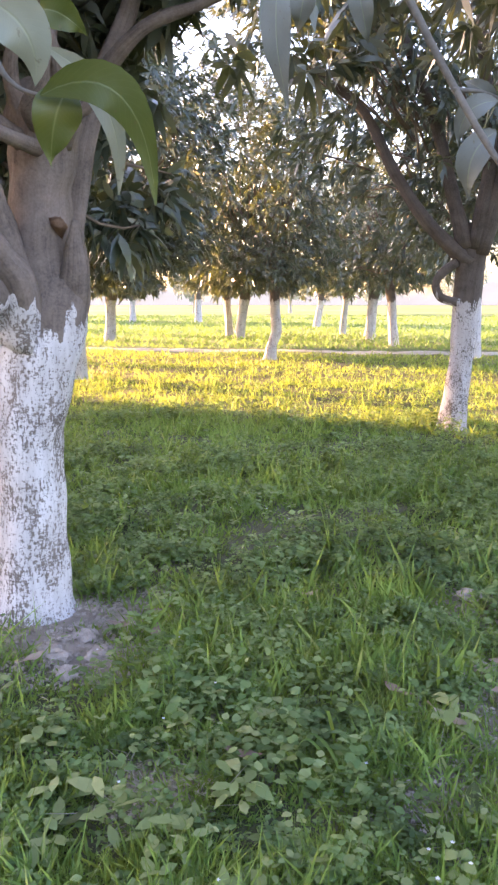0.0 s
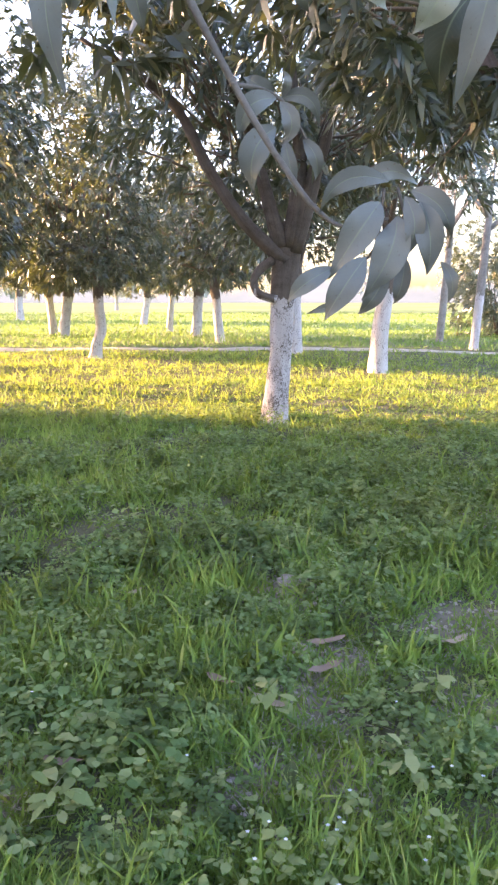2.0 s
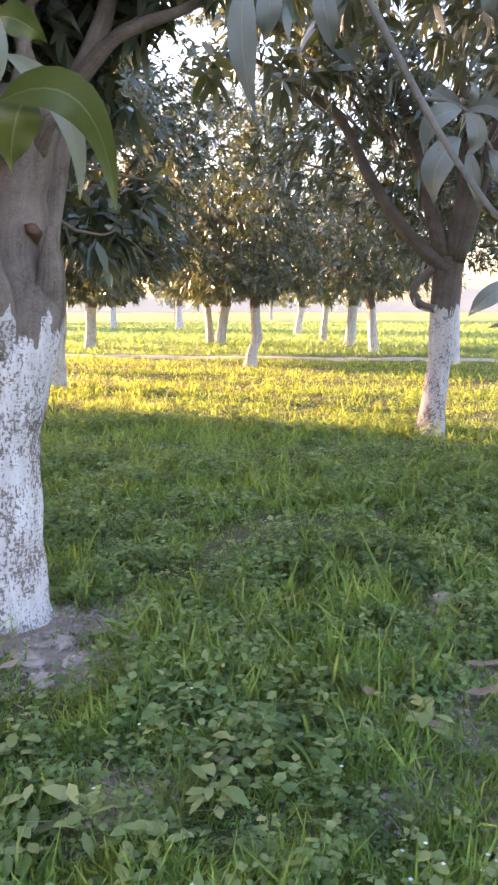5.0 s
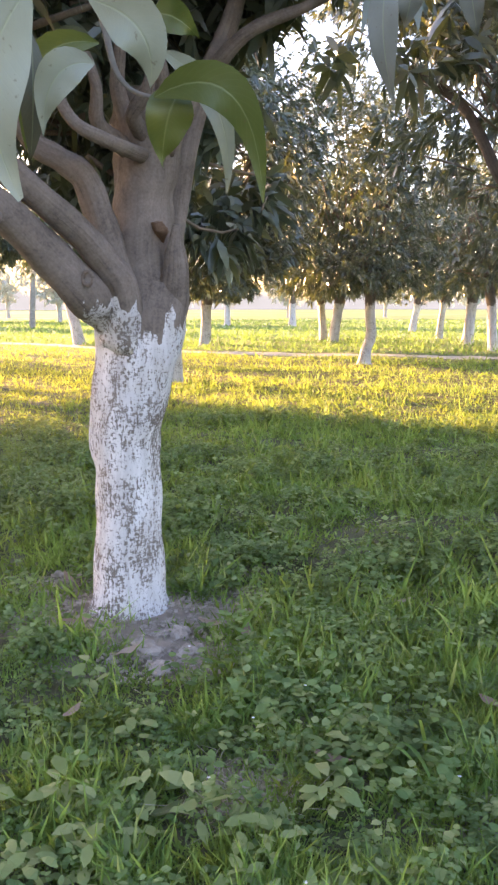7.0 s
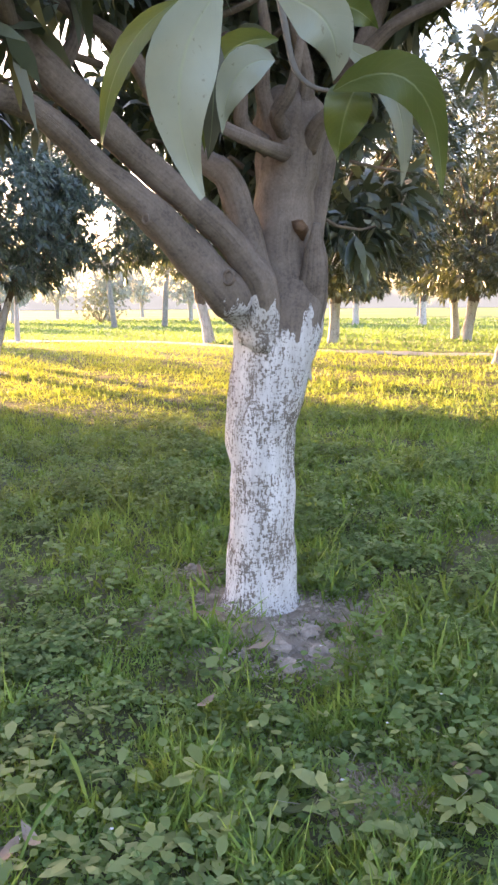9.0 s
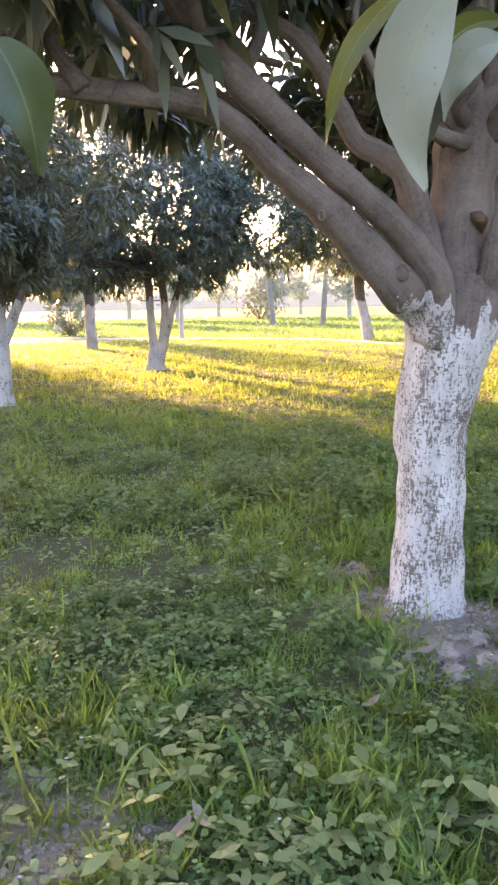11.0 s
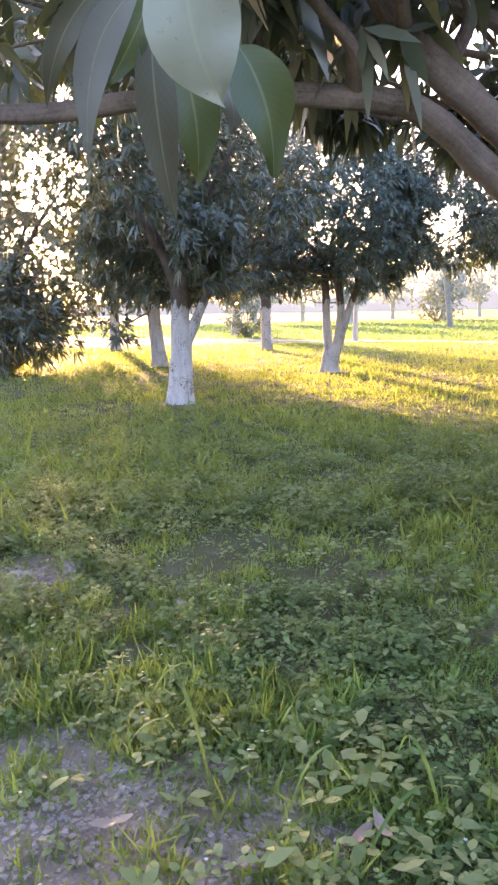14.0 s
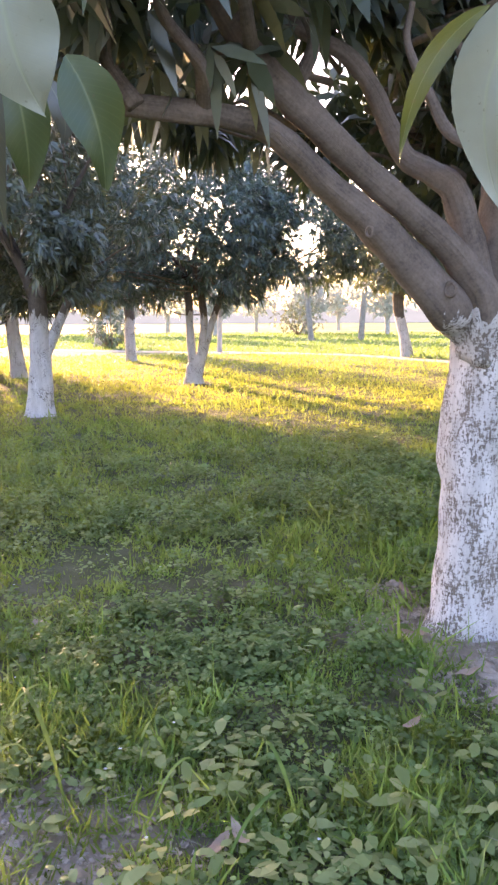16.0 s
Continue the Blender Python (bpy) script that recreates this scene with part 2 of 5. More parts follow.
DRY_LEAF = leaf_material("dry_leaf", [(0.0, (0.28, 0.18, 0.13)), (1.0, (0.44, 0.34, 0.27))], (0.3, 0.2, 0.1), 0.15, 0.7, True, True)
SOIL = soil_material()
CLOD = plain_soil("dry_clay", (0.32, 0.255, 0.215), (0.52, 0.44, 0.385), 9.0)
BUND = plain_soil("trodden_path", (0.36, 0.33, 0.26), (0.52, 0.48, 0.40), 3.0)
PETAL = plain_soil("white_petal", (0.7, 0.7, 0.7), (0.8, 0.8, 0.8), 40.0)


# ---- mesh helpers ----
rng = np.random.default_rng(7)


def mesh_object(name, verts, faces, material, parent=None, smooth=True, uv=None, label=""):
    """One mesh object from arrays: verts (n, 3), and faces as a list of (m, 3) or (m, 4) arrays."""
    me = bpy.data.meshes.new(name)
    verts = np.asarray(verts, np.float32).reshape(-1, 3)
    faces = [np.asarray(f, np.int32) for f in faces if len(f)]
    sizes = np.concatenate([np.full(len(f), f.shape[1], np.int32) for f in faces])
    loops = np.concatenate([f.ravel() for f in faces])
    me.vertices.add(len(verts))
    me.vertices.foreach_set("co", verts.ravel())
    me.loops.add(len(loops))
    me.loops.foreach_set("vertex_index", loops)
    me.polygons.add(len(sizes))
    me.polygons.foreach_set("loop_start", np.r_[0, np.cumsum(sizes)[:-1]].astype(np.int32))
    me.polygons.foreach_set("use_smooth", np.full(len(sizes), smooth))
    if uv is not None:
        layer = me.uv_layers.new(name="UVMap")
        layer.data.foreach_set("uv", np.asarray(uv, np.float32)[loops].ravel())
    me.update(calc_edges=True)
    me.validate()
    me.materials.append(material)
    ob = new(name, me)
    if parent is not None:
        ob.parent = parent
    if label:
        tagged(ob, label)
    return ob


def waves(x, y, scale, seed):
    """Smooth uneven values from about -1 to 1 over the plan."""
    r = np.random.default_rng(seed)
    out = 0
    for k in range(7):
        f, a, p = scale * r.uniform(0.5, 2.0), r.uniform(0, 6.28), r.uniform(0, 6.28)
        out = out + np.sin(f * (x * math.cos(a) + y * math.sin(a)) + p + 1.3 * np.sin(0.6 * f * (y * math.cos(a) - x * math.sin(a)) + p))
    return out / 3.2


def smooth_line(points, steps):
    """A Catmull-Rom line through control points."""
    p = np.asarray(points, float)
    p = np.vstack([2 * p[0] - p[1], p, 2 * p[-1] - p[-2]])
    out = []
    for i in range(1, len(p) - 2):
        for s in np.arange(steps) / steps:
            out.append(0.5 * (2 * p[i] + (p[i + 1] - p[i - 1]) * s + (2 * p[i - 1] - 5 * p[i] + 4 * p[i + 1] - p[i + 2]) * s**2 + (3 * p[i] - p[i - 1] - 3 * p[i + 1] + p[i + 2]) * s**3))
    return np.array(out + [p[-2]])


def tube(points, radii, sides=12, steps=4, rough=0.06, seed=0, lobes=0.05):
    """Vertices and faces of a limb of uneven thickness along a line, closed at both ends."""
    line = smooth_line(points, steps)
    rad = np.interp(np.linspace(0, 1, len(line)), np.linspace(0, 1, len(radii)), radii)
    tang = np.gradient(line, axis=0)
    tang /= np.linalg.norm(tang, axis=1, keepdims=True)
    side = np.cross(tang, (0.31, 0.87, 0.38) if abs(tang[0][2]) > 0.6 else (0, 0, 1))
    side /= np.linalg.norm(side, axis=1, keepdims=True)
    up = np.cross(side, tang)
    ang = np.linspace(0, 2 * np.pi, sides, endpoint=False)
    along = np.arange(len(line))[:, None]
    r = np.random.default_rng(seed)
    ph = r.uniform(0, 6.28, 4)
    wob = 1 + lobes * np.sin(3 * ang + ph[0] + 0.10 * along) + rough * np.sin(2 * ang + ph[1] + 0.55 * along) * np.sin(0.45 * along + ph[2]) + 0.4 * rough * np.sin(5 * ang + ph[3] + 0.2 * along)
    ring = (rad[:, None] * wob)[:, :, None] * (np.cos(ang)[None, :, None] * side[:, None] + np.sin(ang)[None, :, None] * up[:, None])
    verts = (line[:, None] + ring).reshape(-1, 3)
    n = len(line)
    i, j = np.meshgrid(np.arange(n - 1), np.arange(sides), indexing="ij")
    k = (j + 1) % sides
    quads = np.stack([i * sides + j, i * sides + k, (i + 1) * sides + k, (i + 1) * sides + j], -1).reshape(-1, 4)
    verts = np.vstack([verts, line[:1], line[-1:]])
    j, k = np.arange(sides), (np.arange(sides) + 1) % sides
    caps = np.vstack([np.stack([np.full(sides, n * sides), k, j], 1), np.stack([np.full(sides, n * sides + 1), (n - 1) * sides + j, (n - 1) * sides + k], 1)])
    return verts, [quads, caps]


def limb_object(name, pts, radii, sides, steps, rough, seed, material, parent, lobes=0.05, label=""):
    """A trunk or limb as a mesh, with its girth and length as texture places."""
    v, f = tube(pts, radii, sides, steps, rough, seed, lobes)
    rings = (len(v) - 2) // sides
    line = v[:-2].reshape(rings, sides, 3).mean(1)
    run = np.r_[0, np.cumsum(np.linalg.norm(np.diff(line, axis=0), axis=1))] + seed * 1.7 % 9
    uv = np.stack([np.tile(np.arange(sides) / sides, rings), np.repeat(run, sides)], 1)
    return mesh_object(name, v, f, material, parent, True, np.vstack([uv, [[0, run[0]], [0, run[-1]]]]), label)


def joined(shapes):
    verts, quads, tris, at = [], [], [], 0
    for v, (q, t) in shapes:
        verts.append(v)
        quads.append(q + at)
        tris.append(t + at)
        at += len(v)
    return np.vstack(verts), [np.vstack(quads), np.vstack(tris)]


def unit(v):
    return v / np.maximum(np.linalg.norm(v, axis=-1, keepdims=True), 1e-9)


def blades(base, way, face, length, width, droop, fullest=0.45, kite=False):
    """Many six-cornered leaves at once: where each starts, the way it goes, its flat side's normal, its size and how far its tip sinks.
    kite: four-cornered ones, bent in the middle, for small or far leaves."""
    way, n = unit(way), len(base)
    across = unit(np.cross(way, face))
    sink = np.array([0, 0, -1.0])
    L, Wd, D = length[:, None], width[:, None], droop[:, None]
    if kite:
        a = base + way * L * fullest + sink * D * L * 0.2
        v = np.stack([base, a + across * Wd * 0.5, a - across * Wd * 0.5, base + way * L * 0.97 + sink * D * L * 0.95], 1)
        k = 4 * np.arange(n)[:, None]
        return v.reshape(-1, 3), [np.zeros((0, 4), int), np.vstack([k + [0, 2, 1], k + [1, 2, 3]])]
    a = base + way * L * 0.34 + sink * D * L * 0.12
    b = base + way * L * (0.34 + 0.34) + sink * D * L * 0.42
    tip = base + way * L * 0.97 + sink * D * L * 0.95
    wa, wb = (1.0, 0.82) if fullest < 0.5 else (0.8, 1.0)
    v = np.stack([base, a + across * Wd * 0.5 * wa, a - across * Wd * 0.5 * wa, b + across * Wd * 0.5 * wb, b - across * Wd * 0.5 * wb, tip], 1)
    k = 6 * np.arange(n)[:, None]
    tris = np.vstack([k + [0, 2, 1], k + [3, 4, 5]])
    quads = k + [1, 2, 4, 3]
    return v.reshape(-1, 3), [quads, tris]


def rosettes(r, centres, outward, leaves=10, size=0.19, wide=0.042, kite=False):
    """Whorls of drooping mango leaves at the shoot ends."""
    m = len(centres)
    outward = unit(outward + r.normal(0, 0.35, (m, 3)))
    ref = unit(np.cross(outward, unit(r.normal(0, 1, (m, 3)))))
    ref2 = np.cross(outward, ref)
    ang = np.linspace(0, 2 * np.pi, leaves, endpoint=False)[None] + r.uniform(0, 6.28, (m, 1)) + r.normal(0, 0.25, (m, leaves))
    spread = r.uniform(0.45, 1.35, (m, leaves, 1))
    radial = np.cos(ang)[..., None] * ref[:, None] + np.sin(ang)[..., None] * ref2[:, None]
    way = radial * np.sin(spread) + outward[:, None] * np.cos(spread)
    face = unit(outward[:, None] - way * (outward[:, None] * way).sum(-1, keepdims=True) + r.normal(0, 0.25, way.shape))
    start = centres[:, None] + outward[:, None] * r.uniform(-0.06, 0.05, (m, leaves, 1))
    length = size * r.uniform(0.65, 1.2, (m * leaves))
    return blades(start.reshape(-1, 3), way.reshape(-1, 3), face.reshape(-1, 3), length, wide * length / size * r.uniform(0.8, 1.25, m * leaves), r.uniform(0.05, 0.75, m * leaves), 0.42, kite)


def crown_points(r, blobs, floor, seed, gaps=-0.25, holes=()):
    """Shoot ends in the outer part of uneven rounded masses, with holes between the clumps."""
    pts, outs = [], []
    for cx, cy, cz, rx, ry, rz, count, *low in blobs:
        bottom = low[0] if low else floor
        got = 0
        while got < count:
            d = unit(r.normal(0, 1, (count * 3, 3)))
            rad = r.uniform(0.25, 1.0, (count * 3, 1)) ** 0.55
            lump = 1 + 0.16 * waves(d[:, 0] * 3 + seed, d[:, 1] * 3 + d[:, 2] * 2.2, 1.6, seed)[:, None]
            p = np.array([cx, cy, cz]) + d * rad * lump * [rx, ry, rz]
            ok = (p[:, 2] > bottom + 0.34 * waves(p[:, 0], p[:, 1], 1.9, seed + 1)) & (waves(p[:, 0] + 0.6 * p[:, 2], p[:, 1] - 0.8 * p[:, 2], 1.9, seed + 2) > gaps)
            for hx, hy, hz, hr in holes:
                ok &= ((p - [hx, hy, hz]) ** 2).sum(1) > (hr * (1 + 0.35 * waves(4 * p[:, 0] + p[:, 2], 4 * p[:, 1] - p[:, 2], 1.0, seed + 5))) ** 2
            p, d = p[ok][: count - got], d[ok][: count - got]
            got += len(p)
            pts.append(p)
            outs.append(d)
    return np.vstack(pts), np.vstack(outs)


def mango_tree(x, y, trunk, limbs, blobs, floor, seed, bark=None, leaf=None, label="", leaves=11, size=0.17, wide=0.045, gaps=-0.42, group="orchard trees", holes=(), kite=True, lush=1.0):
    """A tree: the trunk (points, radii), limbs, and a crown of leaf whorls; all in metres from its foot."""
    r = np.random.default_rng(seed)
    bark, leaf = bark or CLEAN_BARK, leaf or CROWN
    tree = new("mango_tree")
    tree.location = (x, y, 0)
    tagged(tree, label or "mango tree with whitewashed trunk and dark green crown in grass", "tree", group)
    limb_object("trunk", *trunk, 24, 6, 0.05, seed, bark, tree, 0.055)
    for k, (pts, radii) in enumerate(limbs):
        limb_object("limb", pts, radii, 14, 6, 0.075, seed + k, bark, tree, 0.06)
    if blobs:
        blobs = [(*b[:6], int(b[6] * lush), *b[7:]) for b in blobs]
        pts, outs = crown_points(r, blobs, floor, seed, gaps, holes)
        v, f = rosettes(r, pts, outs * [1, 1, 0.7] + [0, 0, 0.25], leaves, size, wide, kite)
        crown = mesh_object("crown", v, f, leaf, tree, smooth=False, label="crown of long drooping leaves in whorls")
        crown["kind"] = "stuff"
        # thin shoots from the middle out to some of the whorls
        shoots = []
        pick = r.choice(len(pts), min(len(pts) // 7, 90), replace=False)
        heart = np.array([np.mean([b[0] for b in blobs]), np.mean([b[1] for b in blobs]), floor + 0.3])
        for p in pts[pick]:
            q = heart + (p - heart) * r.uniform(0.35, 0.55) + r.normal(0, 0.12, 3)
            shoots.append(tube([q, (p + q) / 2 + r.normal(0, 0.06, 3), p], [0.016, 0.010, 0.005], sides=4, steps=2, rough=0.0, seed=1))
        v, f = joined(shoots)
        mesh_object("brushwood", v, f, BARK, tree)["kind"] = "stuff"
    return tree


def plain_trunk(r, dia, fork, lean=(0.0, 0.0)):
    k = dia / 2
    lx, ly = lean
    pts = [(0, 0, -0.08), (0, 0, 0.12), (lx * 0.35, ly * 0.35, fork * 0.4), (lx * 0.75 + r.normal(0, 0.03), ly * 0.75, fork * 0.75), (lx, ly, fork), (lx * 1.1, ly * 1.1, fork + 0.35)]
    return pts, [k * 1.45, k * 1.18, k, k * 0.97, k * 1.08, k * 0.8]


def plain_limbs(r, dia, fork, lean, count, reach, rise):
    out = []
    a0 = r.uniform(0, 6.28)
    for i in range(count):
        a = a0 + 6.28 * i / count + r.normal(0, 0.25)
        c, s = math.cos(a), math.sin(a)
        k = dia * r.uniform(0.20, 0.30)
        m = reach * r.uniform(0.8, 1.15)
        z = rise * r.uniform(0.75, 1.15)
        out.append(([(lean[0], lean[1], fork - 0.05), (lean[0] + c * m * 0.22, lean[1] + s * m * 0.22, fork + z * 0.32), (lean[0] + c * m * 0.55 + r.normal(0, 0.08), lean[1] + s * m * 0.55, fork + z * 0.68), (lean[0] + c * m, lean[1] + s * m, fork + z)], [k, k * 0.8, k * 0.55, k * 0.2]))
    return out


# ---- ground ----
BARE = [(-0.95, 3.12, 0.46, 1.0), (-0.68, 2.86, 0.28, 1.0), (-1.35, 3.5, 0.18, 0.8), (-1.18, 3.08, 0.22, 0.95), (-0.55, 3.36, 0.2, 0.9), (2.75, 3.98, 0.46, 1.0), (-1.62, 1.10, 0.42, 0.86), (-1.45, 1.36, 0.32, 0.85), (-2.0, 1.15, 0.35, 0.86), (-3.55, 2.20, 0.22, 0.9), (0.90, 2.66, 0.20, 0.65),
        (0.76, 2.34, 0.22, 0.55), (0.62, 1.95, 0.22, 0.6), (-0.28, 1.98, 0.15, 0.7), (1.0, 3.30, 0.26, 0.5), (1.6, 2.75, 0.3, 0.45), (1.25, 2.05, 0.2, 0.5), (-8.1, 7.7, 0.3, 0.8), (-9.4, 13.4, 0.5, 0.8), (2.2, 8.25, 0.2, 0.8)]


def bare(x, y):
    """How bare the soil is, 0 to 1."""
    out = np.zeros_like(x)
    for bx, by, br, most in BARE:
        d = np.hypot(x - bx, y - by) / br + 0.30 * waves(x, y, 9.0, 5) + 0.22 * waves(x, y, 31.0, 6)
        out = np.maximum(out, most * np.clip(1.5 * (1.15 - d), 0, 1))
    return out


def ground_height(x, y):
    r = np.hypot(x, y)
    calm = np.clip(1.5 - r / 40, 0, 1)
    foot = 0.018 * np.exp(-(((x + 0.95) ** 2 + (y - 3.25) ** 2) / 0.10)) + 0.05 * np.exp(-(((x - 2.8) ** 2 + (y - 4.1) ** 2) / 0.12))
    return calm * (0.018 * waves(x, y, 1.1, 3) + 0.008 * waves(x, y, 6.0, 4) + 0.006 * waves(x, y, 19.0, 8) * (r < 9) + 0.012 * waves(x, y, 27.0, 9) * (r < 6) * bare(x, y)) + foot


radii = np.r_[0.0, np.geomspace(0.25, 9.0, 110), np.geomspace(9.4, 4000, 70)]
turns = np.linspace(0, 2 * np.pi, 220, endpoint=False)
R, A = np.meshgrid(radii[1:], turns, indexing="ij")
gx, gy = R * np.cos(A), R * np.sin(A)
gv = np.stack([gx, gy, ground_height(gx, gy)], -1).reshape(-1, 3)
gv = np.vstack([gv, [[0, 0, float(ground_height(np.zeros(1), np.zeros(1))[0])]]])
i, j = np.meshgrid(np.arange(len(radii) - 2), np.arange(220), indexing="ij")
k = (j + 1) % 220
gq = np.stack([i * 220 + j, (i + 1) * 220 + j, (i + 1) * 220 + k, i * 220 + k], -1).reshape(-1, 4)
gt = np.stack([np.full(220, len(gv) - 1), np.arange(220), (np.arange(220) + 1) % 220], 1)
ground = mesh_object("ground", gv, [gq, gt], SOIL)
layer = ground.data.attributes.new("bare", "FLOAT", "POINT")
layer.data.foreach_set("value", bare(gv[:, 0], gv[:, 1]).astype(np.float32))
tagged(ground, "flat orchard ground of grey-brown soil under grass and weeds", "ground", kind="structure")


def ridge(name, pts, width, height, material, label, seed, category):
    """A low uneven bank of soil along a line."""
    line = smooth_line([(px, py, 0) for px, py in pts], 14)
    d = unit(np.gradient(line, axis=0))
    side = np.stack([-d[:, 1], d[:, 0], 0 * d[:, 0]], 1)
    across = np.linspace(-1, 1, 9)
    r = np.random.default_rng(seed)
    w = width * (1 + 0.25 * waves(line[:, 0], line[:, 1], 1.5, seed))
    v = line[:, None] + side[:, None] * (across[None] * w[:, None] / 2)[..., None]
    prof = height * np.clip(1 - np.abs(across) ** 2.2, 0, 1)[None] * (1 + 0.3 * waves(line[:, 0], line[:, 1], 2.5, seed + 1))[:, None]
    v[..., 2] = prof - 0.02 + r.normal(0, 0.012, prof.shape)
    n = len(line)
    i, j = np.meshgrid(np.arange(n - 1), np.arange(8), indexing="ij")
    q = np.stack([i * 9 + j, (i + 1) * 9 + j, (i + 1) * 9 + j + 1, i * 9 + j + 1], -1).reshape(-1, 4)
    ob = mesh_object(name, v.reshape(-1, 3), [q], material)
    return tagged(ob, label, category, kind="structure")


PATH_LINE = [(-60, 24.5), (-40, 25.2), (-21, 26.0), (-12.5, 27.0), (-6.5, 23.5), (-2.2, 21.7), (2.4, 21.0), (6.4, 20.3), (10.3, 17.6), (16, 15.5), (30, 12)]
ridge("path", PATH_LINE, 1.0, 0.055, BUND, "pale trodden earth bund between the orchard and the fields", 11, "path")

# distant trees and low sky behind the fields, pale haze painted as a glow
n = Nodes("distance")
co = n.add("ShaderNodeTexCoord").outputs["Object"]
sep = n.add("ShaderNodeSeparateXYZ", Vector=co)
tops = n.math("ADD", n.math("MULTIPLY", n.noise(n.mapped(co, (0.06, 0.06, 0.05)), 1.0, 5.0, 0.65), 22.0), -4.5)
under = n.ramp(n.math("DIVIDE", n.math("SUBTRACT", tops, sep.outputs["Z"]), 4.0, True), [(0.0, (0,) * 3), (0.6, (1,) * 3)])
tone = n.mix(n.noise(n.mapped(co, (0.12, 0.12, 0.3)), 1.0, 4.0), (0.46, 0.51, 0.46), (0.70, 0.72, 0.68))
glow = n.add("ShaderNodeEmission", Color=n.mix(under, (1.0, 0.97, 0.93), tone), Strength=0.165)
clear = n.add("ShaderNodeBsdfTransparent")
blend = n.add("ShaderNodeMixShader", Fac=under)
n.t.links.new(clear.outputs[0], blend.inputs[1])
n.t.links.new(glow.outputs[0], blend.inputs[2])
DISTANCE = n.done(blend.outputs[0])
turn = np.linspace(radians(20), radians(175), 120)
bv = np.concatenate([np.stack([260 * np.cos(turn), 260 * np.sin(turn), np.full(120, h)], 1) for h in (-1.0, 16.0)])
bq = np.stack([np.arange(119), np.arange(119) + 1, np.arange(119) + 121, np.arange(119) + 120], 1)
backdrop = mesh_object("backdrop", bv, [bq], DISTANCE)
tagged(backdrop, "glowing backdrop of distant trees beyond the fields, haze painted in", "backdrop", kind="structure")


# ---- trees ----
def rel(base, pts, dx=0.0, dy=0.0):
    return [(px - base[0] + dx, py - base[1] + dy, pz) for px, py, pz in pts]


# the thick forked tree beside the camera's way
A0 = (-0.95, 3.27)
a_trunk = ([(-0.03, -0.01, -0.06), (-0.03, -0.01, 0.05), (-0.025, -0.01, 0.35), (-0.02, 0.0, 0.62), (-0.025, 0.0, 0.80), (0.025, 0.01, 1.05), (0.065, 0.03, 1.28), (0.10, 0.05, 1.45)], [0.225, 0.175, 0.152, 0.146, 0.156, 0.166, 0.19, 0.16])
a_limbs = []
# the main stem, pollarded at head height, with a second one beside it
a_limbs.append((rel(A0, [(-0.89, 3.31, 1.20), (-0.88, 3.31, 1.39), (-0.89, 3.31, 1.60), (-0.88, 3.31, 1.81), (-0.85, 3.30, 1.97), (-0.84, 3.30, 2.09), (-0.83, 3.30, 2.17), (-0.82, 3.31, 2.21)]), [0.17, 0.155, 0.135, 0.128, 0.138, 0.150, 0.125, 0.06]))
a_limbs.append((rel(A0, [(-0.914, 3.222, 1.297), (-0.956, 3.178, 1.434), (-0.985, 3.150, 1.588), (-1.015, 3.111, 1.733), (-1.051, 3.070, 1.852), (-1.127, 3.025, 1.912), (-1.211, 2.965, 1.968), (-1.269, 2.911, 2.098), (-1.308, 2.853, 2.205), (-1.378, 2.769, 2.309), (-1.488, 2.662, 2.371), (-1.582, 2.556, 2.447)]), [0.10, 0.082, 0.070, 0.060, 0.054, 0.046, 0.042, 0.038, 0.036, 0.033, 0.028, 0.02]))
# two long limbs that run side by side over the grass
a_limbs.append((rel(A0, [(-0.943, 3.193, 1.203), (-0.919, 3.085, 1.421), (-0.963, 3.032, 1.517), (-1.019, 2.954, 1.612), (-1.124, 2.816, 1.735), (-1.250, 2.639, 1.876), (-1.325, 2.474, 1.980), (-1.399, 2.371, 2.070), (-1.451, 2.297, 2.135), (-1.487, 2.229, 2.212), (-1.522, 2.161, 2.301), (-1.572, 2.032, 2.444)]), [0.10, 0.070, 0.060, 0.056, 0.053, 0.053, 0.053, 0.056, 0.055, 0.052, 0.045, 0.03]))
a_limbs.append((rel(A0, [(-0.900, 3.266, 1.200), (-1.016, 3.131, 1.354), (-1.044, 2.999, 1.399), (-1.136, 2.864, 1.539), (-1.215, 2.729, 1.660), (-1.282, 2.625, 1.746), (-1.339, 2.512, 1.817), (-1.393, 2.396, 1.905), (-1.447, 2.310, 1.965), (-1.502, 2.244, 1.990), (-1.576, 2.150, 1.997), (-1.865, 1.879, 2.014), (-2.029, 1.650, 1.980), (-2.198, 1.360, 1.918), (-2.381, 0.985, 1.911)]), [0.10, 0.088, 0.088, 0.080, 0.070, 0.060, 0.050, 0.044, 0.041, 0.038, 0.037, 0.034, 0.032, 0.030, 0.022]))
a_limbs.append((rel(A0, [(-0.86, 3.42, 1.15), (-0.81, 3.51, 1.66), (-0.75, 3.53, 2.0), (-0.66, 3.56, 2.31), (-0.55, 3.66, 2.61), (-0.48, 3.76, 2.94)]), [0.09, 0.065, 0.055, 0.045, 0.04, 0.035]))
a_limbs.append((rel(A0, [(-0.69, 3.55, 2.28), (-0.46, 3.45, 2.47), (-0.21, 3.49, 2.58), (0.02, 3.65, 2.74)]), [0.04, 0.028, 0.022, 0.015]))
a_limbs.append((rel(A0, [(-0.79, 3.30, 1.30), (-0.735, 3.24, 1.46), (-0.725, 3.22, 1.58), (-0.715, 3.20, 1.68)]), [0.075, 0.06, 0.04, 0.014]))
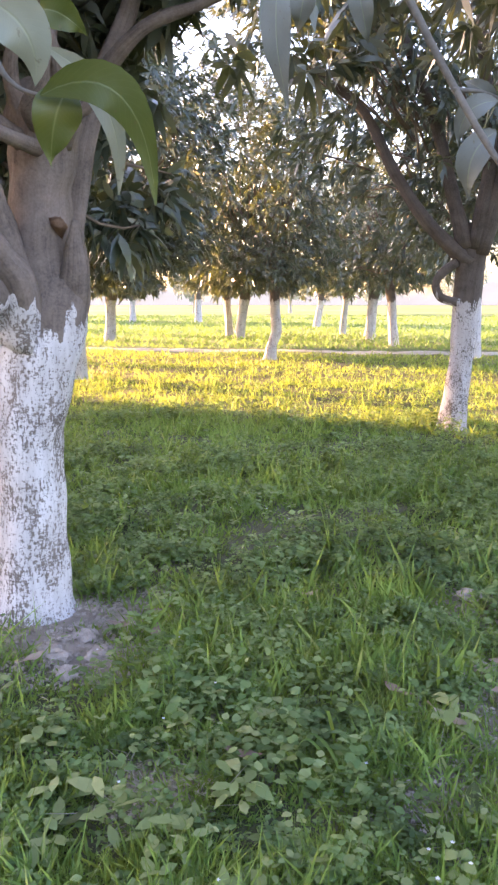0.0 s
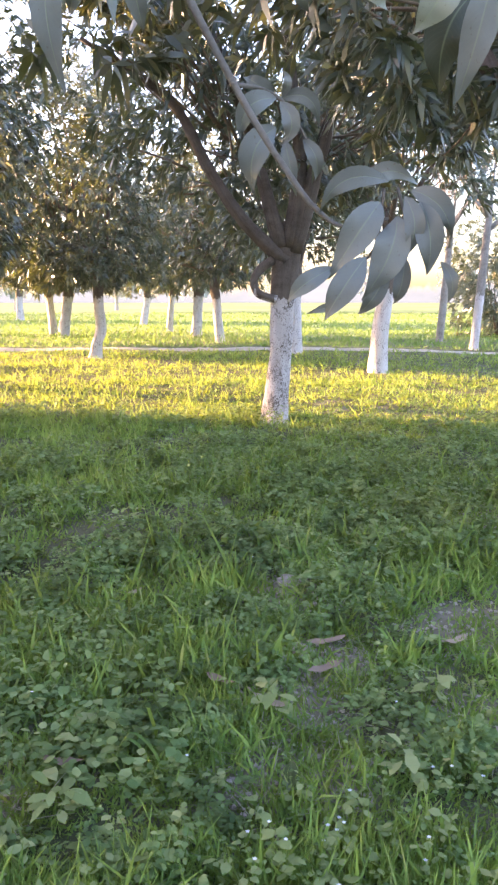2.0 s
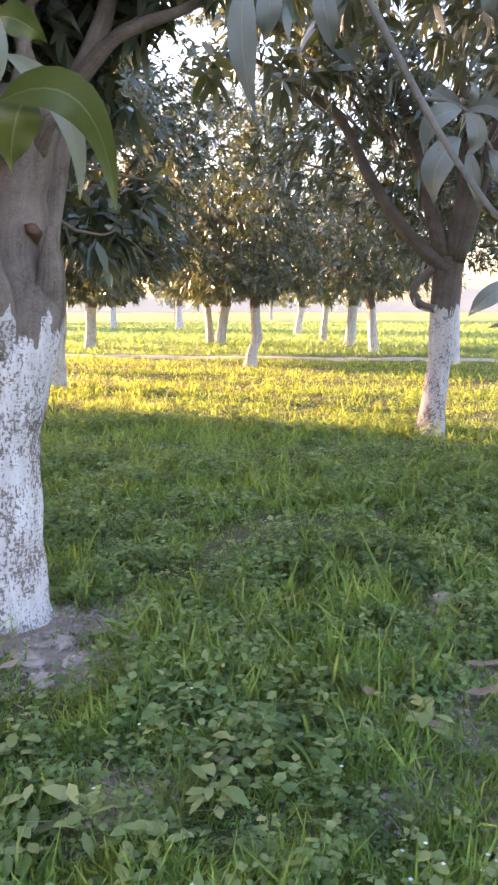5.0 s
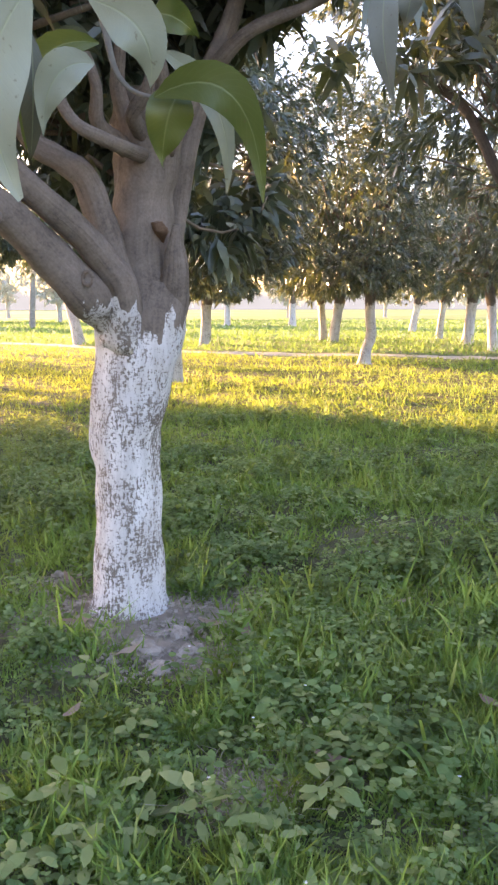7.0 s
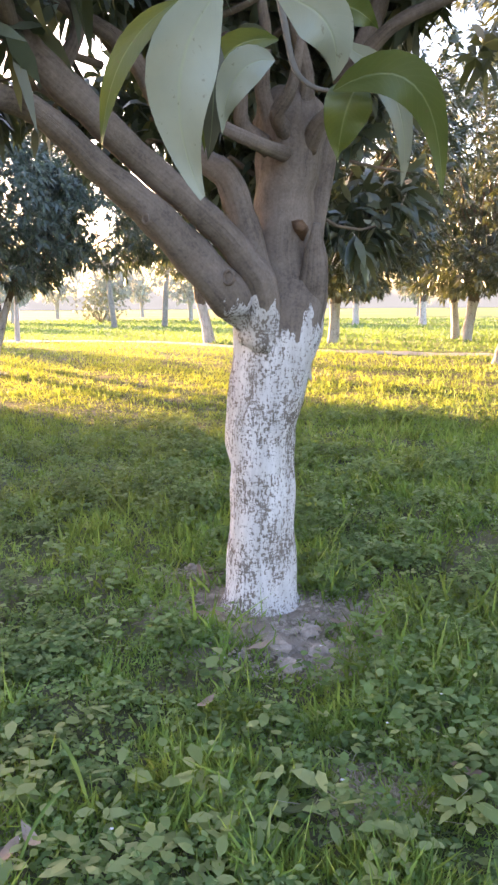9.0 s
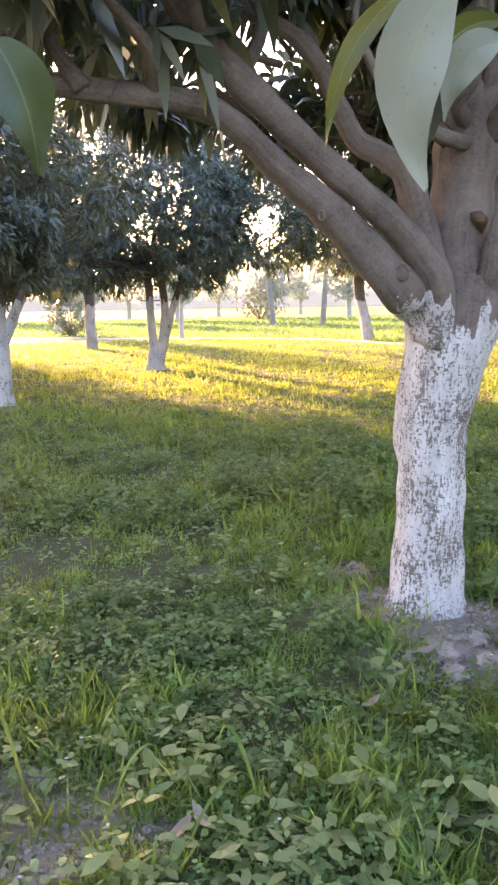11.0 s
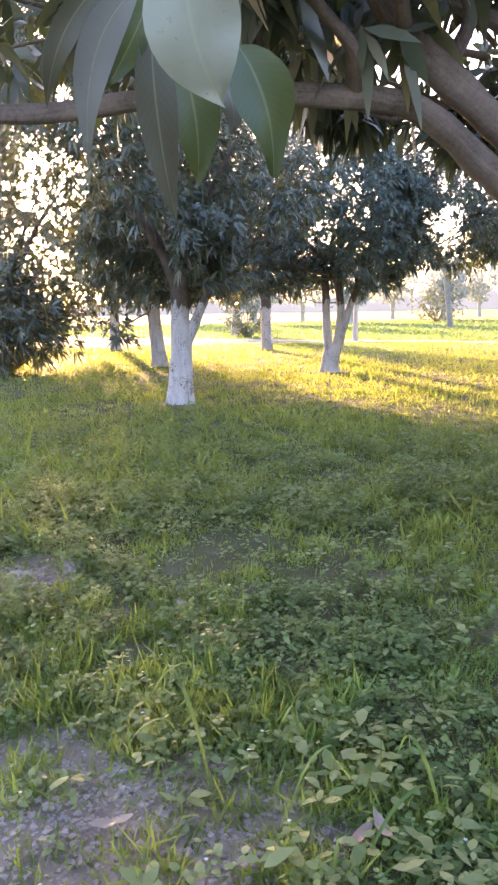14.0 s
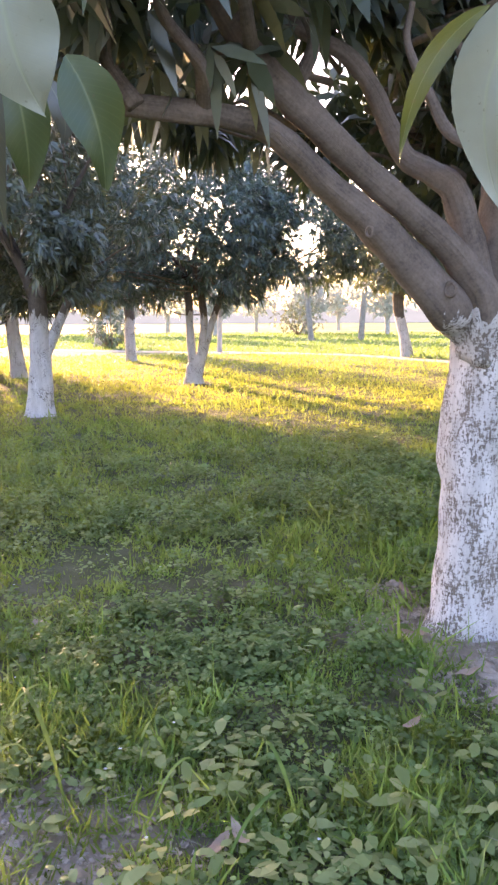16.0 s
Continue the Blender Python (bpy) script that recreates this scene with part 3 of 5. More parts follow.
# a pale bent shoot off the second stem, and shoots out of the pollard head
a_limbs.append((rel(A0, [(-0.84, 3.19, 1.95), (-0.91, 2.83, 1.95), (-0.99, 2.77, 2.00), (-1.04, 2.74, 2.10), (-1.08, 2.70, 2.19), (-1.11, 2.67, 2.29), (-1.09, 2.66, 2.40)]), [0.030, 0.024, 0.022, 0.020, 0.017, 0.013, 0.010]))
for shoot in ([(-0.90, 3.25, 2.05), (-0.93, 3.16, 2.20), (-0.90, 3.10, 2.38), (-0.93, 3.05, 2.62)], [(-0.80, 3.26, 2.06), (-0.76, 3.20, 2.24), (-0.80, 3.14, 2.45), (-0.78, 3.1, 2.8)], [(-0.84, 3.22, 2.02), (-0.85, 3.08, 2.08), (-0.78, 3.02, 2.16), (-0.74, 3.0, 2.32)],
              [(-0.76, 3.24, 1.98), (-0.69, 3.14, 2.06), (-0.62, 3.1, 2.10), (-0.58, 3.08, 2.2)], [(-0.92, 3.22, 1.98), (-0.99, 3.08, 2.05), (-0.97, 3.0, 2.17), (-1.02, 2.95, 2.35)], [(-0.86, 3.34, 2.08), (-0.84, 3.42, 2.4), (-0.78, 3.5, 2.85)]):
    a_limbs.append((rel(A0, shoot), [0.042, 0.030, 0.022, 0.014]))
# side branches and bent twigs in the tangle above the long limbs
for twig in ([(-1.50, 2.28, 2.16), (-1.40, 2.10, 2.20), (-1.36, 1.95, 2.30), (-1.45, 1.8, 2.45)], [(-1.60, 2.16, 2.0), (-1.52, 2.02, 2.10), (-1.56, 1.88, 2.22), (-1.50, 1.75, 2.4)], [(-1.72, 1.96, 2.0), (-1.80, 1.92, 2.14), (-1.72, 1.82, 2.25), (-1.80, 1.7, 2.45)],
             [(-1.95, 1.72, 1.97), (-1.90, 1.62, 2.10), (-2.0, 1.55, 2.25), (-1.95, 1.45, 2.4)], [(-1.44, 2.44, 2.10), (-1.34, 2.42, 2.26), (-1.38, 2.3, 2.42), (-1.25, 2.25, 2.6)], [(-1.66, 2.10, 2.38), (-1.50, 1.95, 2.36), (-1.34, 1.85, 2.44), (-1.2, 1.75, 2.4)]):
    a_limbs.append((rel(A0, twig), [0.030, 0.022, 0.016, 0.009]))
# the limb that passes over the camera and carries the hanging sprays
a_limbs.append((rel(A0, [(-0.53, 3.68, 2.72), (-0.56, 3.2, 3.0), (-0.62, 2.6, 3.08), (-0.66, 1.7, 2.85), (-0.58, 1.1, 2.42), (-0.46, 0.86, 2.15), (-0.35, 0.76, 2.02)]), [0.045, 0.045, 0.042, 0.035, 0.022, 0.014, 0.008]))
# clump at (1.6, 1.2, 3.7) is added to shade the limb at R0
tree_a = mango_tree(*A0, a_trunk, a_limbs,
                    [(-0.3, 0.2, 3.9, 2.5, 2.5, 1.3, 900), (-0.95, -1.2, 2.62, 0.95, 0.8, 0.45, 80), (-0.9, 0.8, 2.95, 1.3, 0.9, 0.6, 400, 2.25), (0.9, 1.15, 3.0, 0.9, 0.8, 0.5, 170, 2.4), (-1.4, -0.1, 2.8, 1.1, 1.0, 0.45, 90, 2.3), (-0.9, 1.3, 2.6, 0.95, 0.6, 0.4, 170, 2.08), (-2.2, -1.1, 2.65, 0.9, 0.9, 0.4, 80, 2.2), (-1.4, -1.7, 2.55, 0.8, 0.6, 0.42, 60), (0.9, 0.9, 3.0, 0.9, 0.9, 0.5, 90), (1.6, 1.2, 3.7, 1.3, 1.1, 0.8, 150, 3.0), (-0.6, 0.5, 2.75, 0.75, 0.6, 0.4, 130, 2.3), (-0.5, 0.8, 2.25, 0.5, 0.4, 0.45, 150, 1.8), (-1.4, 0.45, 2.65, 0.6, 0.5, 0.32, 130, 2.35), (-0.95, 0.1, 2.65, 0.6, 0.6, 0.35, 90, 2.3), (0.2, 1.15, 2.3, 0.48, 0.45, 0.62, 250, 1.62), (-0.8, 0.95, 2.4, 0.6, 0.5, 0.4, 110, 1.95), (-0.55, -1.35, 2.25, 0.5, 0.42, 0.22, 26, 2.10), (-0.95, -1.75, 2.28, 0.5, 0.42, 0.22, 22, 2.10), (-1.25, -2.0, 2.35, 0.4, 0.35, 0.2, 14, 2.12), (-0.35, -0.6, 2.5, 0.4, 0.5, 0.25, 12, 2.3)], 2.02, 101, WHITE_BARK, CROWN,
                    "thick forked mango tree with flaking whitewash on its trunk", 10, 0.17, 0.046, kite=False, lush=1.1)
# sawn branch stub on the main stem
v, f = tube(rel(A0, [(-0.80, 3.26, 1.66), (-0.785, 3.20, 1.665), (-0.775, 3.17, 1.67)]), [0.042, 0.03, 0.02], 10, 3, 0.3, 9)
mesh_object("branch_stub", v, f, bark_material("cut_wood", False, brown=(0.17, 0.10, 0.065)), tree_a, label="sawn orange-brown branch stub")

for kx, ky, kz, kr in [(-0.991, 2.888, 1.457, 0.022), (-1.203, 2.596, 1.652, 0.014)]:
    ring = [(kx + kr * math.cos(q), ky - 0.25 * kr * math.cos(q), kz + 1.15 * kr * math.sin(q)) for q in np.linspace(0, 2 * math.pi, 11)]
    v, f = tube(rel(A0, ring), [kr * 0.36] * 11, 6, 2, 0.2, 5)
    mesh_object("knot", v, f, WHITE_BARK, tree_a, label="raised ring of bark round an old knot")

B0 = (2.19, 8.28)
b_trunk = ([(0, 0, -0.06), (0, 0, 0.08), (0.03, 0, 0.45), (0.06, 0, 0.80), (0.07, -0.02, 1.36), (0.12, -0.03, 1.94), (0.13, -0.03, 2.15)], [0.20, 0.15, 0.126, 0.118, 0.132, 0.15, 0.11])
b_limbs = []
b_limbs.append((rel(B0, [(2.27, 8.20, 1.75), (1.84, 8.24, 2.14), (1.49, 8.24, 2.61), (1.31, 8.22, 2.93), (1.10, 8.2, 3.26), (0.68, 8.15, 3.55), (0.20, 8.10, 3.79)]), [0.09, 0.068, 0.058, 0.052, 0.045, 0.035, 0.02]))
b_limbs.append((rel(B0, [(2.22, 8.20, 1.9), (2.03, 8.16, 2.49), (1.83, 8.08, 3.08), (1.55, 7.98, 3.67), (1.37, 7.90, 3.99), (1.19, 7.78, 4.42)]), [0.09, 0.066, 0.056, 0.045, 0.035, 0.02]))
b_limbs.append((rel(B0, [(2.31, 8.20, 1.9), (2.38, 8.05, 2.65), (2.29, 7.93, 3.22), (2.17, 7.80, 3.79), (2.04, 7.6, 4.48)]), [0.10, 0.075, 0.06, 0.045, 0.02]))
b_limbs.append((rel(B0, [(2.35, 8.20, 1.85), (2.54, 8.0, 2.70), (2.65, 7.83, 3.20), (2.82, 7.65, 3.67), (2.97, 7.42, 4.10), (3.07, 7.2, 4.49)]), [0.10, 0.075, 0.06, 0.05, 0.04, 0.02]))
b_limbs.append((rel(B0, [(2.76, 7.70, 3.55), (3.03, 7.51, 3.70), (3.36, 7.36, 3.72)]), [0.04, 0.03, 0.015]))
b_limbs.append((rel(B0, [(2.17, 8.18, 1.34), (1.99, 8.22, 1.40), (1.93, 8.22, 1.52), (1.98, 8.2, 1.65), (2.13, 8.2, 1.76)]), [0.05, 0.045, 0.04, 0.045, 0.05]))
mango_tree(*B0, b_trunk, b_limbs, [(0.2, 0.9, 4.2, 2.7, 2.3, 1.9, 980), (0.3, 0.9, 2.4, 1.1, 0.8, 0.6, 110, 1.75), (-1.7, -0.4, 4.0, 0.8, 0.8, 0.5, 150), (1.6, 0.2, 3.2, 0.9, 0.9, 0.6, 140)], 2.2, 102, WORN_BARK, CROWN, holes=[(-1.55, -0.1, 3.4, 0.35), (-1.5, 0.5, 4.1, 0.45), (-1.7, 1.0, 3.7, 0.4), (-2.2, 0.0, 3.6, 0.5)], size=0.165, wide=0.042, lush=1.45, label=
           "mango tree with spreading limbs and a stained whitewashed trunk")

R0 = (2.81, 4.15)
r_trunk = ([(-0.03, -0.05, -0.05), (-0.02, -0.03, 0.08), (-0.02, 0, 0.4), (-0.01, 0, 0.8), (0.03, 0, 1.37), (0.06, 0.0, 1.70)], [0.23, 0.19, 0.165, 0.155, 0.155, 0.13])
r_limbs = []
r_limbs.append((rel(R0, [(2.86, 4.16, 1.60), (2.74, 4.16, 2.02), (2.69, 4.20, 2.34), (2.65, 4.22, 2.62), (2.63, 4.23, 2.90), (2.59, 4.25, 3.17), (2.33, 3.82, 3.06)]), [0.12, 0.085, 0.075, 0.07, 0.06, 0.05, 0.03]))
r_limbs.append(([(-0.02, 0, 1.62), (0.25, 0.1, 2.1), (0.6, 0.3, 2.8), (0.9, 0.4, 3.6)], [0.12, 0.09, 0.07, 0.03]))
r_limbs.append(([(-0.02, 0, 1.62), (0.05, 0.3, 2.2), (-0.1, 0.8, 2.9), (-0.2, 1.2, 3.7)], [0.11, 0.08, 0.06, 0.03]))
# the limb that carries the sprays in front of the camera
r_limbs.append(([(-0.50, -0.30, 2.95), (-1.0, -1.1, 3.1), (-1.5, -1.9, 2.8), (-1.95, -2.5, 2.35), (-2.35, -2.62, 2.15), (-2.75, -2.68, 2.1)], [0.045, 0.04, 0.034, 0.026, 0.018, 0.01]))
tree_r = mango_tree(*R0, r_trunk, r_limbs, [(0.1, 0.5, 3.9, 2.4, 2.2, 1.5, 850), (0.3, 0.6, 2.8, 0.6, 0.6, 0.4, 60), (-0.8, 0.3, 2.8, 0.55, 0.5, 0.35, 35, 2.4)], 2.6, 103, WHITE_BARK, CROWN,
                    "mango tree with thick white-painted trunk on a bare soil patch", size=0.165, wide=0.042, lush=1.6)

# low branchy trees on the sunward side
r = np.random.default_rng(40)
j_trunk = ([(0, 0, -0.05), (0, 0, 0.08), (0.02, 0, 0.5), (0.03, 0, 0.9), (0.04, -0.02, 1.55), (0.05, -0.02, 2.0)], [0.27, 0.20, 0.165, 0.15, 0.13, 0.10])
j_limbs = [([(0.05, 0.02, 0.75), (0.20, 0.15, 1.2), (0.38, 0.22, 1.6), (0.7, 0.4, 2.5)], [0.09, 0.075, 0.06, 0.03])] + plain_limbs(r, 0.3, 1.6, (0.04, 0), 4, 1.5, 1.8)
mango_tree(-8.34, 7.98, j_trunk, j_limbs, [(-0.9, -0.4, 4.0, 2.25, 2.35, 2.4, 1850), (0.1, 0.0, 1.75, 1.0, 1.0, 0.35, 100), (0.9, 1.4, 3.2, 0.9, 0.9, 1.0, 70, 1.65), (-0.55, -0.7, 1.05, 0.3, 0.3, 0.35, 12, 0.6), (0.35, -0.45, 2.35, 1.0, 0.9, 0.62, 300, 1.62)], 1.5, 104, CLEAN_BARK, CROWN, "mango tree with a low hanging crown and whitewashed trunk", size=0.155, wide=0.037, gaps=-0.3, lush=1.9, holes=[(-0.3, -1.9, 2.95, 0.65), (-1.1, -1.4, 3.05, 0.75), (-1.9, -0.7, 3.2, 0.8), (-2.6, -0.1, 3.4, 0.75), (-0.4, -1.2, 2.5, 0.25)])
k_stems = [([(0.0, 0, 0.0), (-0.09, 0.0, 1.19), (-0.12, 0, 1.9), (-0.3, -0.1, 2.8)], [0.11, 0.085, 0.08, 0.04]),
           ([(0.03, 0.02, 0.0), (0.15, 0.17, 1.18), (0.10, 0.12, 2.1), (0.1, 0.3, 3.0)], [0.11, 0.085, 0.075, 0.04]),
           ([(0.06, 0.05, 0.1), (0.27, 0.25, 1.18), (0.52, 0.40, 1.98), (0.89, 0.55, 2.87)], [0.09, 0.07, 0.055, 0.03])]
mango_tree(-9.53, 13.61, ([(0, 0, -0.05), (0, 0, 0.1), (0.0, 0.03, 0.35), (0.02, 0.05, 0.6)], [0.26, 0.2, 0.17, 0.1]), k_stems + plain_limbs(r, 0.25, 2.0, (0, 0.1), 4, 1.6, 1.6),
           [(0.0, 0.1, 3.5, 2.45, 2.5, 2.0, 2300), (1.9, 1.1, 3.2, 1.6, 1.4, 1.25, 620, 1.95), (-0.9, -1.2, 2.2, 1.1, 1.1, 0.6, 150, 1.5), (0.2, 0.1, 2.0, 1.5, 1.4, 0.5, 120), (2.9, 1.6, 2.75, 0.8, 0.8, 0.6, 150, 2.1)], 1.62, 105, CLEAN_BARK, BLUE_CROWN, "mango tree with three slender white stems, dense blue-green crown", gaps=-0.4, lush=1.5, size=0.16, wide=0.04, holes=[(1.98, 1.0, 2.82, 0.50), (1.6, 1.8, 2.9, 0.50), (2.3, 0.3, 2.8, 0.45), (2.6, 1.3, 3.5, 0.3)])

SEEDS = iter(range(1000))


def row_tree(x, y, dia, fork, lean, crown, count, floor, stem=None, holes=()):
    """A tree of the orchard rows: crown is (dx, dy, height of its middle, radius, half height)."""
    k = next(SEEDS)
    dx, dy, cz, cr, crz = crown
    r = np.random.default_rng(200 + k)
    far = math.hypot(x, y) > 22
    usual = plain_trunk(r, dia, fork, lean)
    mango_tree(x, y, stem or usual, plain_limbs(r, dia, fork, lean, 4, cr * 0.6, crz * 1.2), [(dx, dy, cz, cr, cr, crz, count), (dx, dy, floor + 0.55, cr * 0.85, cr * 0.85, 0.6, count // 5)], floor, 300 + 7 * k,
               CLEAN_BARK, CROWN, "mango tree with white-painted trunk at the field edge" if far else "", 10 if far else 11, 0.21 if far else 0.165, 0.06 if far else 0.044, holes=holes, lush=1.35 if far else 1.4)


CROOKED = ([(0, 0, -0.05), (0.02, 0, 0.1), (0.05, 0, 0.35), (0.15, 0, 0.66), (0.12, 0, 1.1), (0.12, 0, 1.6), (0.22, 0, 2.3)], [0.18, 0.15, 0.125, 0.13, 0.12, 0.12, 0.10])
row_tree(0.47, 18.42, 0.25, 1.75, (0.15, 0.0), (-0.35, 0, 4.1, 2.50, 2.60), 1850, 1.55, CROOKED)
row_tree(-3.05, 13.74, 0.26, 1.55, (0.0, 0.0), (0.2, -0.2, 4.4, 2.90, 2.80), 3300, 1.75)
row_tree(5.47, 13.42, 0.30, 2.0, (0.1, 0.0), (0.3, 0.2, 4.7, 2.25, 2.05), 840, 2.6)
row_tree(5.44, 18.87, 0.30, 1.9, (0.0, 0.0), (0.0, 0.3, 4.5, 2.35, 2.25), 720, 2.1)
row_tree(4.41, 23.81, 0.27, 1.7, (-0.15, 0.0), (0.0, 0.2, 4.0, 2.45, 2.45), 780, 1.7)
row_tree(4.37, 28.27, 0.36, 1.6, (0.1, 0.0), (0.0, 0.2, 4.0, 2.65, 2.55), 720, 1.6)
row_tree(3.85, 32.2, 0.26, 1.7, (0.1, 0.0), (0.0, 0.2, 4.1, 2.45, 2.45), 570, 1.7)
row_tree(3.55, 41.0, 0.34, 1.5, (0.2, 0.0), (0.0, 0.2, 4.1, 2.55, 2.55), 570, 1.5)
row_tree(-0.37, 29.24, 0.36, 1.5, (0.2, 0.0), (0.0, 0.2, 4.0, 2.85, 2.65), 840, 1.5)
row_tree(-0.80, 31.0, 0.30, 1.6, (-0.1, 0.0), (0.0, 0.5, 4.2, 2.45, 2.45), 480, 1.6)
row_tree(-4.85, 27.0, 0.36, 1.6, (0.1, 0.0), (0.0, 0.2, 4.0, 2.55, 2.55), 1300, 1.45)
row_tree(-9.27, 26.5, 0.36, 2.0, (-0.35, 0.0), (-0.2, 0.2, 4.6, 2.35, 2.25), 1300, 2.2)
row_tree(-3.38, 52.0, 0.45, 1.8, (0.0, 0.0), (0.0, 0.2, 5.0, 3.15, 2.95), 495, 1.9)
row_tree(-7.79, 52.2, 0.40, 1.8, (0.0, 0.0), (0.0, 0.2, 4.8, 2.75, 2.75), 450, 1.9)
row_tree(-16.3, 19.85, 0.32, 2.0, (-0.1, 0.0), (-0.2, -0.2, 4.6, 1.75, 2.0), 800, 2.5)
row_tree(-14.35, 13.2, 0.33, 1.7, (-0.35, 0.1), (0.1, 0.2, 4.1, 3.05, 2.70), 2100, 1.45, holes=[(-1.35, -2.4, 4.1, 1.0), (-0.25, -2.7, 4.05, 0.9)])
row_tree(-17.4, 10.9, 0.35, 1.5, (0.0, 0.0), (0.0, 0.0, 3.9, 3.05, 2.85), 1425, 0.75, holes=[(1.5, 0.1, 4.1, 1.0), (0.4, 1.2, 4.5, 1.1)])
row_tree(-26.5, 29.8, 0.34, 1.6, (0.2, 0.0), (0.0, 0.0, 3.0, 1.50, 1.40), 380, 1.5)
row_tree(-22.0, 18.2, 0.34, 1.6, (0.0, 0.0), (0.0, 0.0, 4.1, 2.75, 2.65), 720, 1.4, holes=[(0.2, -2.2, 5.3, 1.3)])


def bare_tree(x, y, dia, height, lean, painted, label, seed, twigs=40, leaves=0):
    """A thin, mostly leafless tree with forking branches."""
    r = np.random.default_rng(seed)
    tree = new("bare_tree")
    tree.location = (x, y, 0)
    tagged(tree, label, "tree", "thin trees by the path")
    k = dia / 2
    limb_object("trunk", [(0, 0, -0.05), (0, 0, 0.1), (lean * 0.4, 0, height * 0.25), (lean * 0.8, 0, height * 0.5), (lean, 0, height * 0.62)], [k * 1.4, k * 1.1, k, k * 0.9, k * 0.6], 12, 4, 0.05, seed, PALE_PAINTED if painted else PALE_BARK, tree)
    ends = []
    for i in range(6):
        a = r.uniform(0, 6.28)
        z0 = height * r.uniform(0.38, 0.6)
        p0 = np.array([lean * min(1, z0 / height / 0.62), 0, z0])
        p2 = p0 + np.array([math.cos(a) * height * 0.22, math.sin(a) * height * 0.22, height * r.uniform(0.28, 0.42)])
        v, f = tube([p0, (p0 + p2) / 2 + [0.1 * math.cos(a), 0.1 * math.sin(a), -0.08], p2], [k * 0.6, k * 0.4, k * 0.12], 7, 4, 0.05, seed + i)
        mesh_object("limb", v, f, PALE_BARK, tree)
        ends.append((p0, p2))
    shapes = []
    for i in range(twigs):
        p0, p2 = ends[i % 6]
        q = p0 + (p2 - p0) * r.uniform(0.4, 1.0)
        e = q + r.normal(0, 0.35, 3) + [0, 0, 0.35]
        shapes.append(tube([q, (q + e) / 2 + r.normal(0, 0.05, 3), e], [0.018, 0.012, 0.005], 4, 2, 0.0, i))
    v, f = joined(shapes)
    mesh_object("brushwood", v, f, PALE_BARK, tree)["kind"] = "stuff"
    if leaves:
        c = np.vstack([p0 + (p2 - p0) * r.uniform(0.5, 1.1, (leaves // 6, 1)) + r.normal(0, 0.4, (leaves // 6, 3)) for p0, p2 in ends])
        v, f = rosettes(r, c, r.normal(0, 1, c.shape) + [0, 0, 0.4], 7, 0.17, 0.05)
        mesh_object("crown", v, f, CROWN, tree, False)["kind"] = "stuff"
    return tree


bare_tree(11.32, 22.8, 0.23, 6.2, 0.25, False, "brown leafless tree with forked branches by the path", 401, 70)
bare_tree(10.4, 18.9, 0.22, 6.0, 0.25, True, "slender pale tree with thin foliage by the path", 402, 50, 160)
bare_tree(-17.2, 26.6, 0.20, 3.4, 0.05, True, "thin whitewashed young tree at the field's edge", 403, 24, 60)
bare_tree(-21.5, 44.0, 0.35, 7.0, -0.5, False, "leaning grey tree beyond the field", 404, 40, 120)
bare_tree(-19.0, 46.0, 0.35, 8.0, 0.3, False, "tall thin grey tree beyond the field", 405, 40, 140)


def bush(x, y, radius, height, count, seed, label, material):
    r = np.random.default_rng(seed)
    ob = new("bush")
    ob.location = (x, y, 0)
    tagged(ob, label, "bush")
    pts, outs = crown_points(r, [(0, 0, height * 0.5, radius, radius, height * 0.55, count)], 0.1, seed, -0.5)
    v, f = rosettes(r, pts, outs + [0, 0, 0.4], 8, 0.26, 0.05)
    mesh_object("foliage", v, f, material, ob, False)["kind"] = "stuff"
    stems = [tube([(0, 0, -0.05), tuple(p * [0.5, 0.5, 0.45]), tuple(p)], [0.05, 0.03, 0.01], 5, 3, 0.03, 2) for p in pts[:10]]
    v, f = joined(stems)
    mesh_object("brushwood", v, f, BARK, ob)
    return ob


bush(-30.0, 59.0, 2.3, 3.0, 260, 501, "rounded grey-green bush out in the field", CROWN)
bush(15.2, 26.0, 2.1, 4.4, 1100, 502, "leafy pale bush beyond the path", CROWN)
bush(-24.6, 28.6, 1.3, 2.0, 160, 503, "dry brushwood bush beside a tree trunk", BLUE_CROWN)
bush(-15.9, 9.7, 1.9, 2.6, 800, 504, "low leafy bush in the sunlit grass under the trees", CROWN)
# trees far out in the fields, with haze painted into their pale colours
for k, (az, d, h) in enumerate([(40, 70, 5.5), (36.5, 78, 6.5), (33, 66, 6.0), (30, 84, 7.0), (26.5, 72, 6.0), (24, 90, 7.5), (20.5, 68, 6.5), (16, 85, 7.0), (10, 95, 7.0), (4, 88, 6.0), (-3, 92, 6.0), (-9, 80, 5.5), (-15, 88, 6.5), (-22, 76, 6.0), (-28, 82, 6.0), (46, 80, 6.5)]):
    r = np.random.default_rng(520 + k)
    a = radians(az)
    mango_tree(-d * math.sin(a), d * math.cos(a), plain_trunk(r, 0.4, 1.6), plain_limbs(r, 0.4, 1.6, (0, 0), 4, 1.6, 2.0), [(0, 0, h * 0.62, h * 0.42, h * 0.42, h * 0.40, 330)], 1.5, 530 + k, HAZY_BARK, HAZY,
               "far field tree with haze painted into its pale colours", 8, 0.34, 0.12, group="far field trees", lush=2.0)


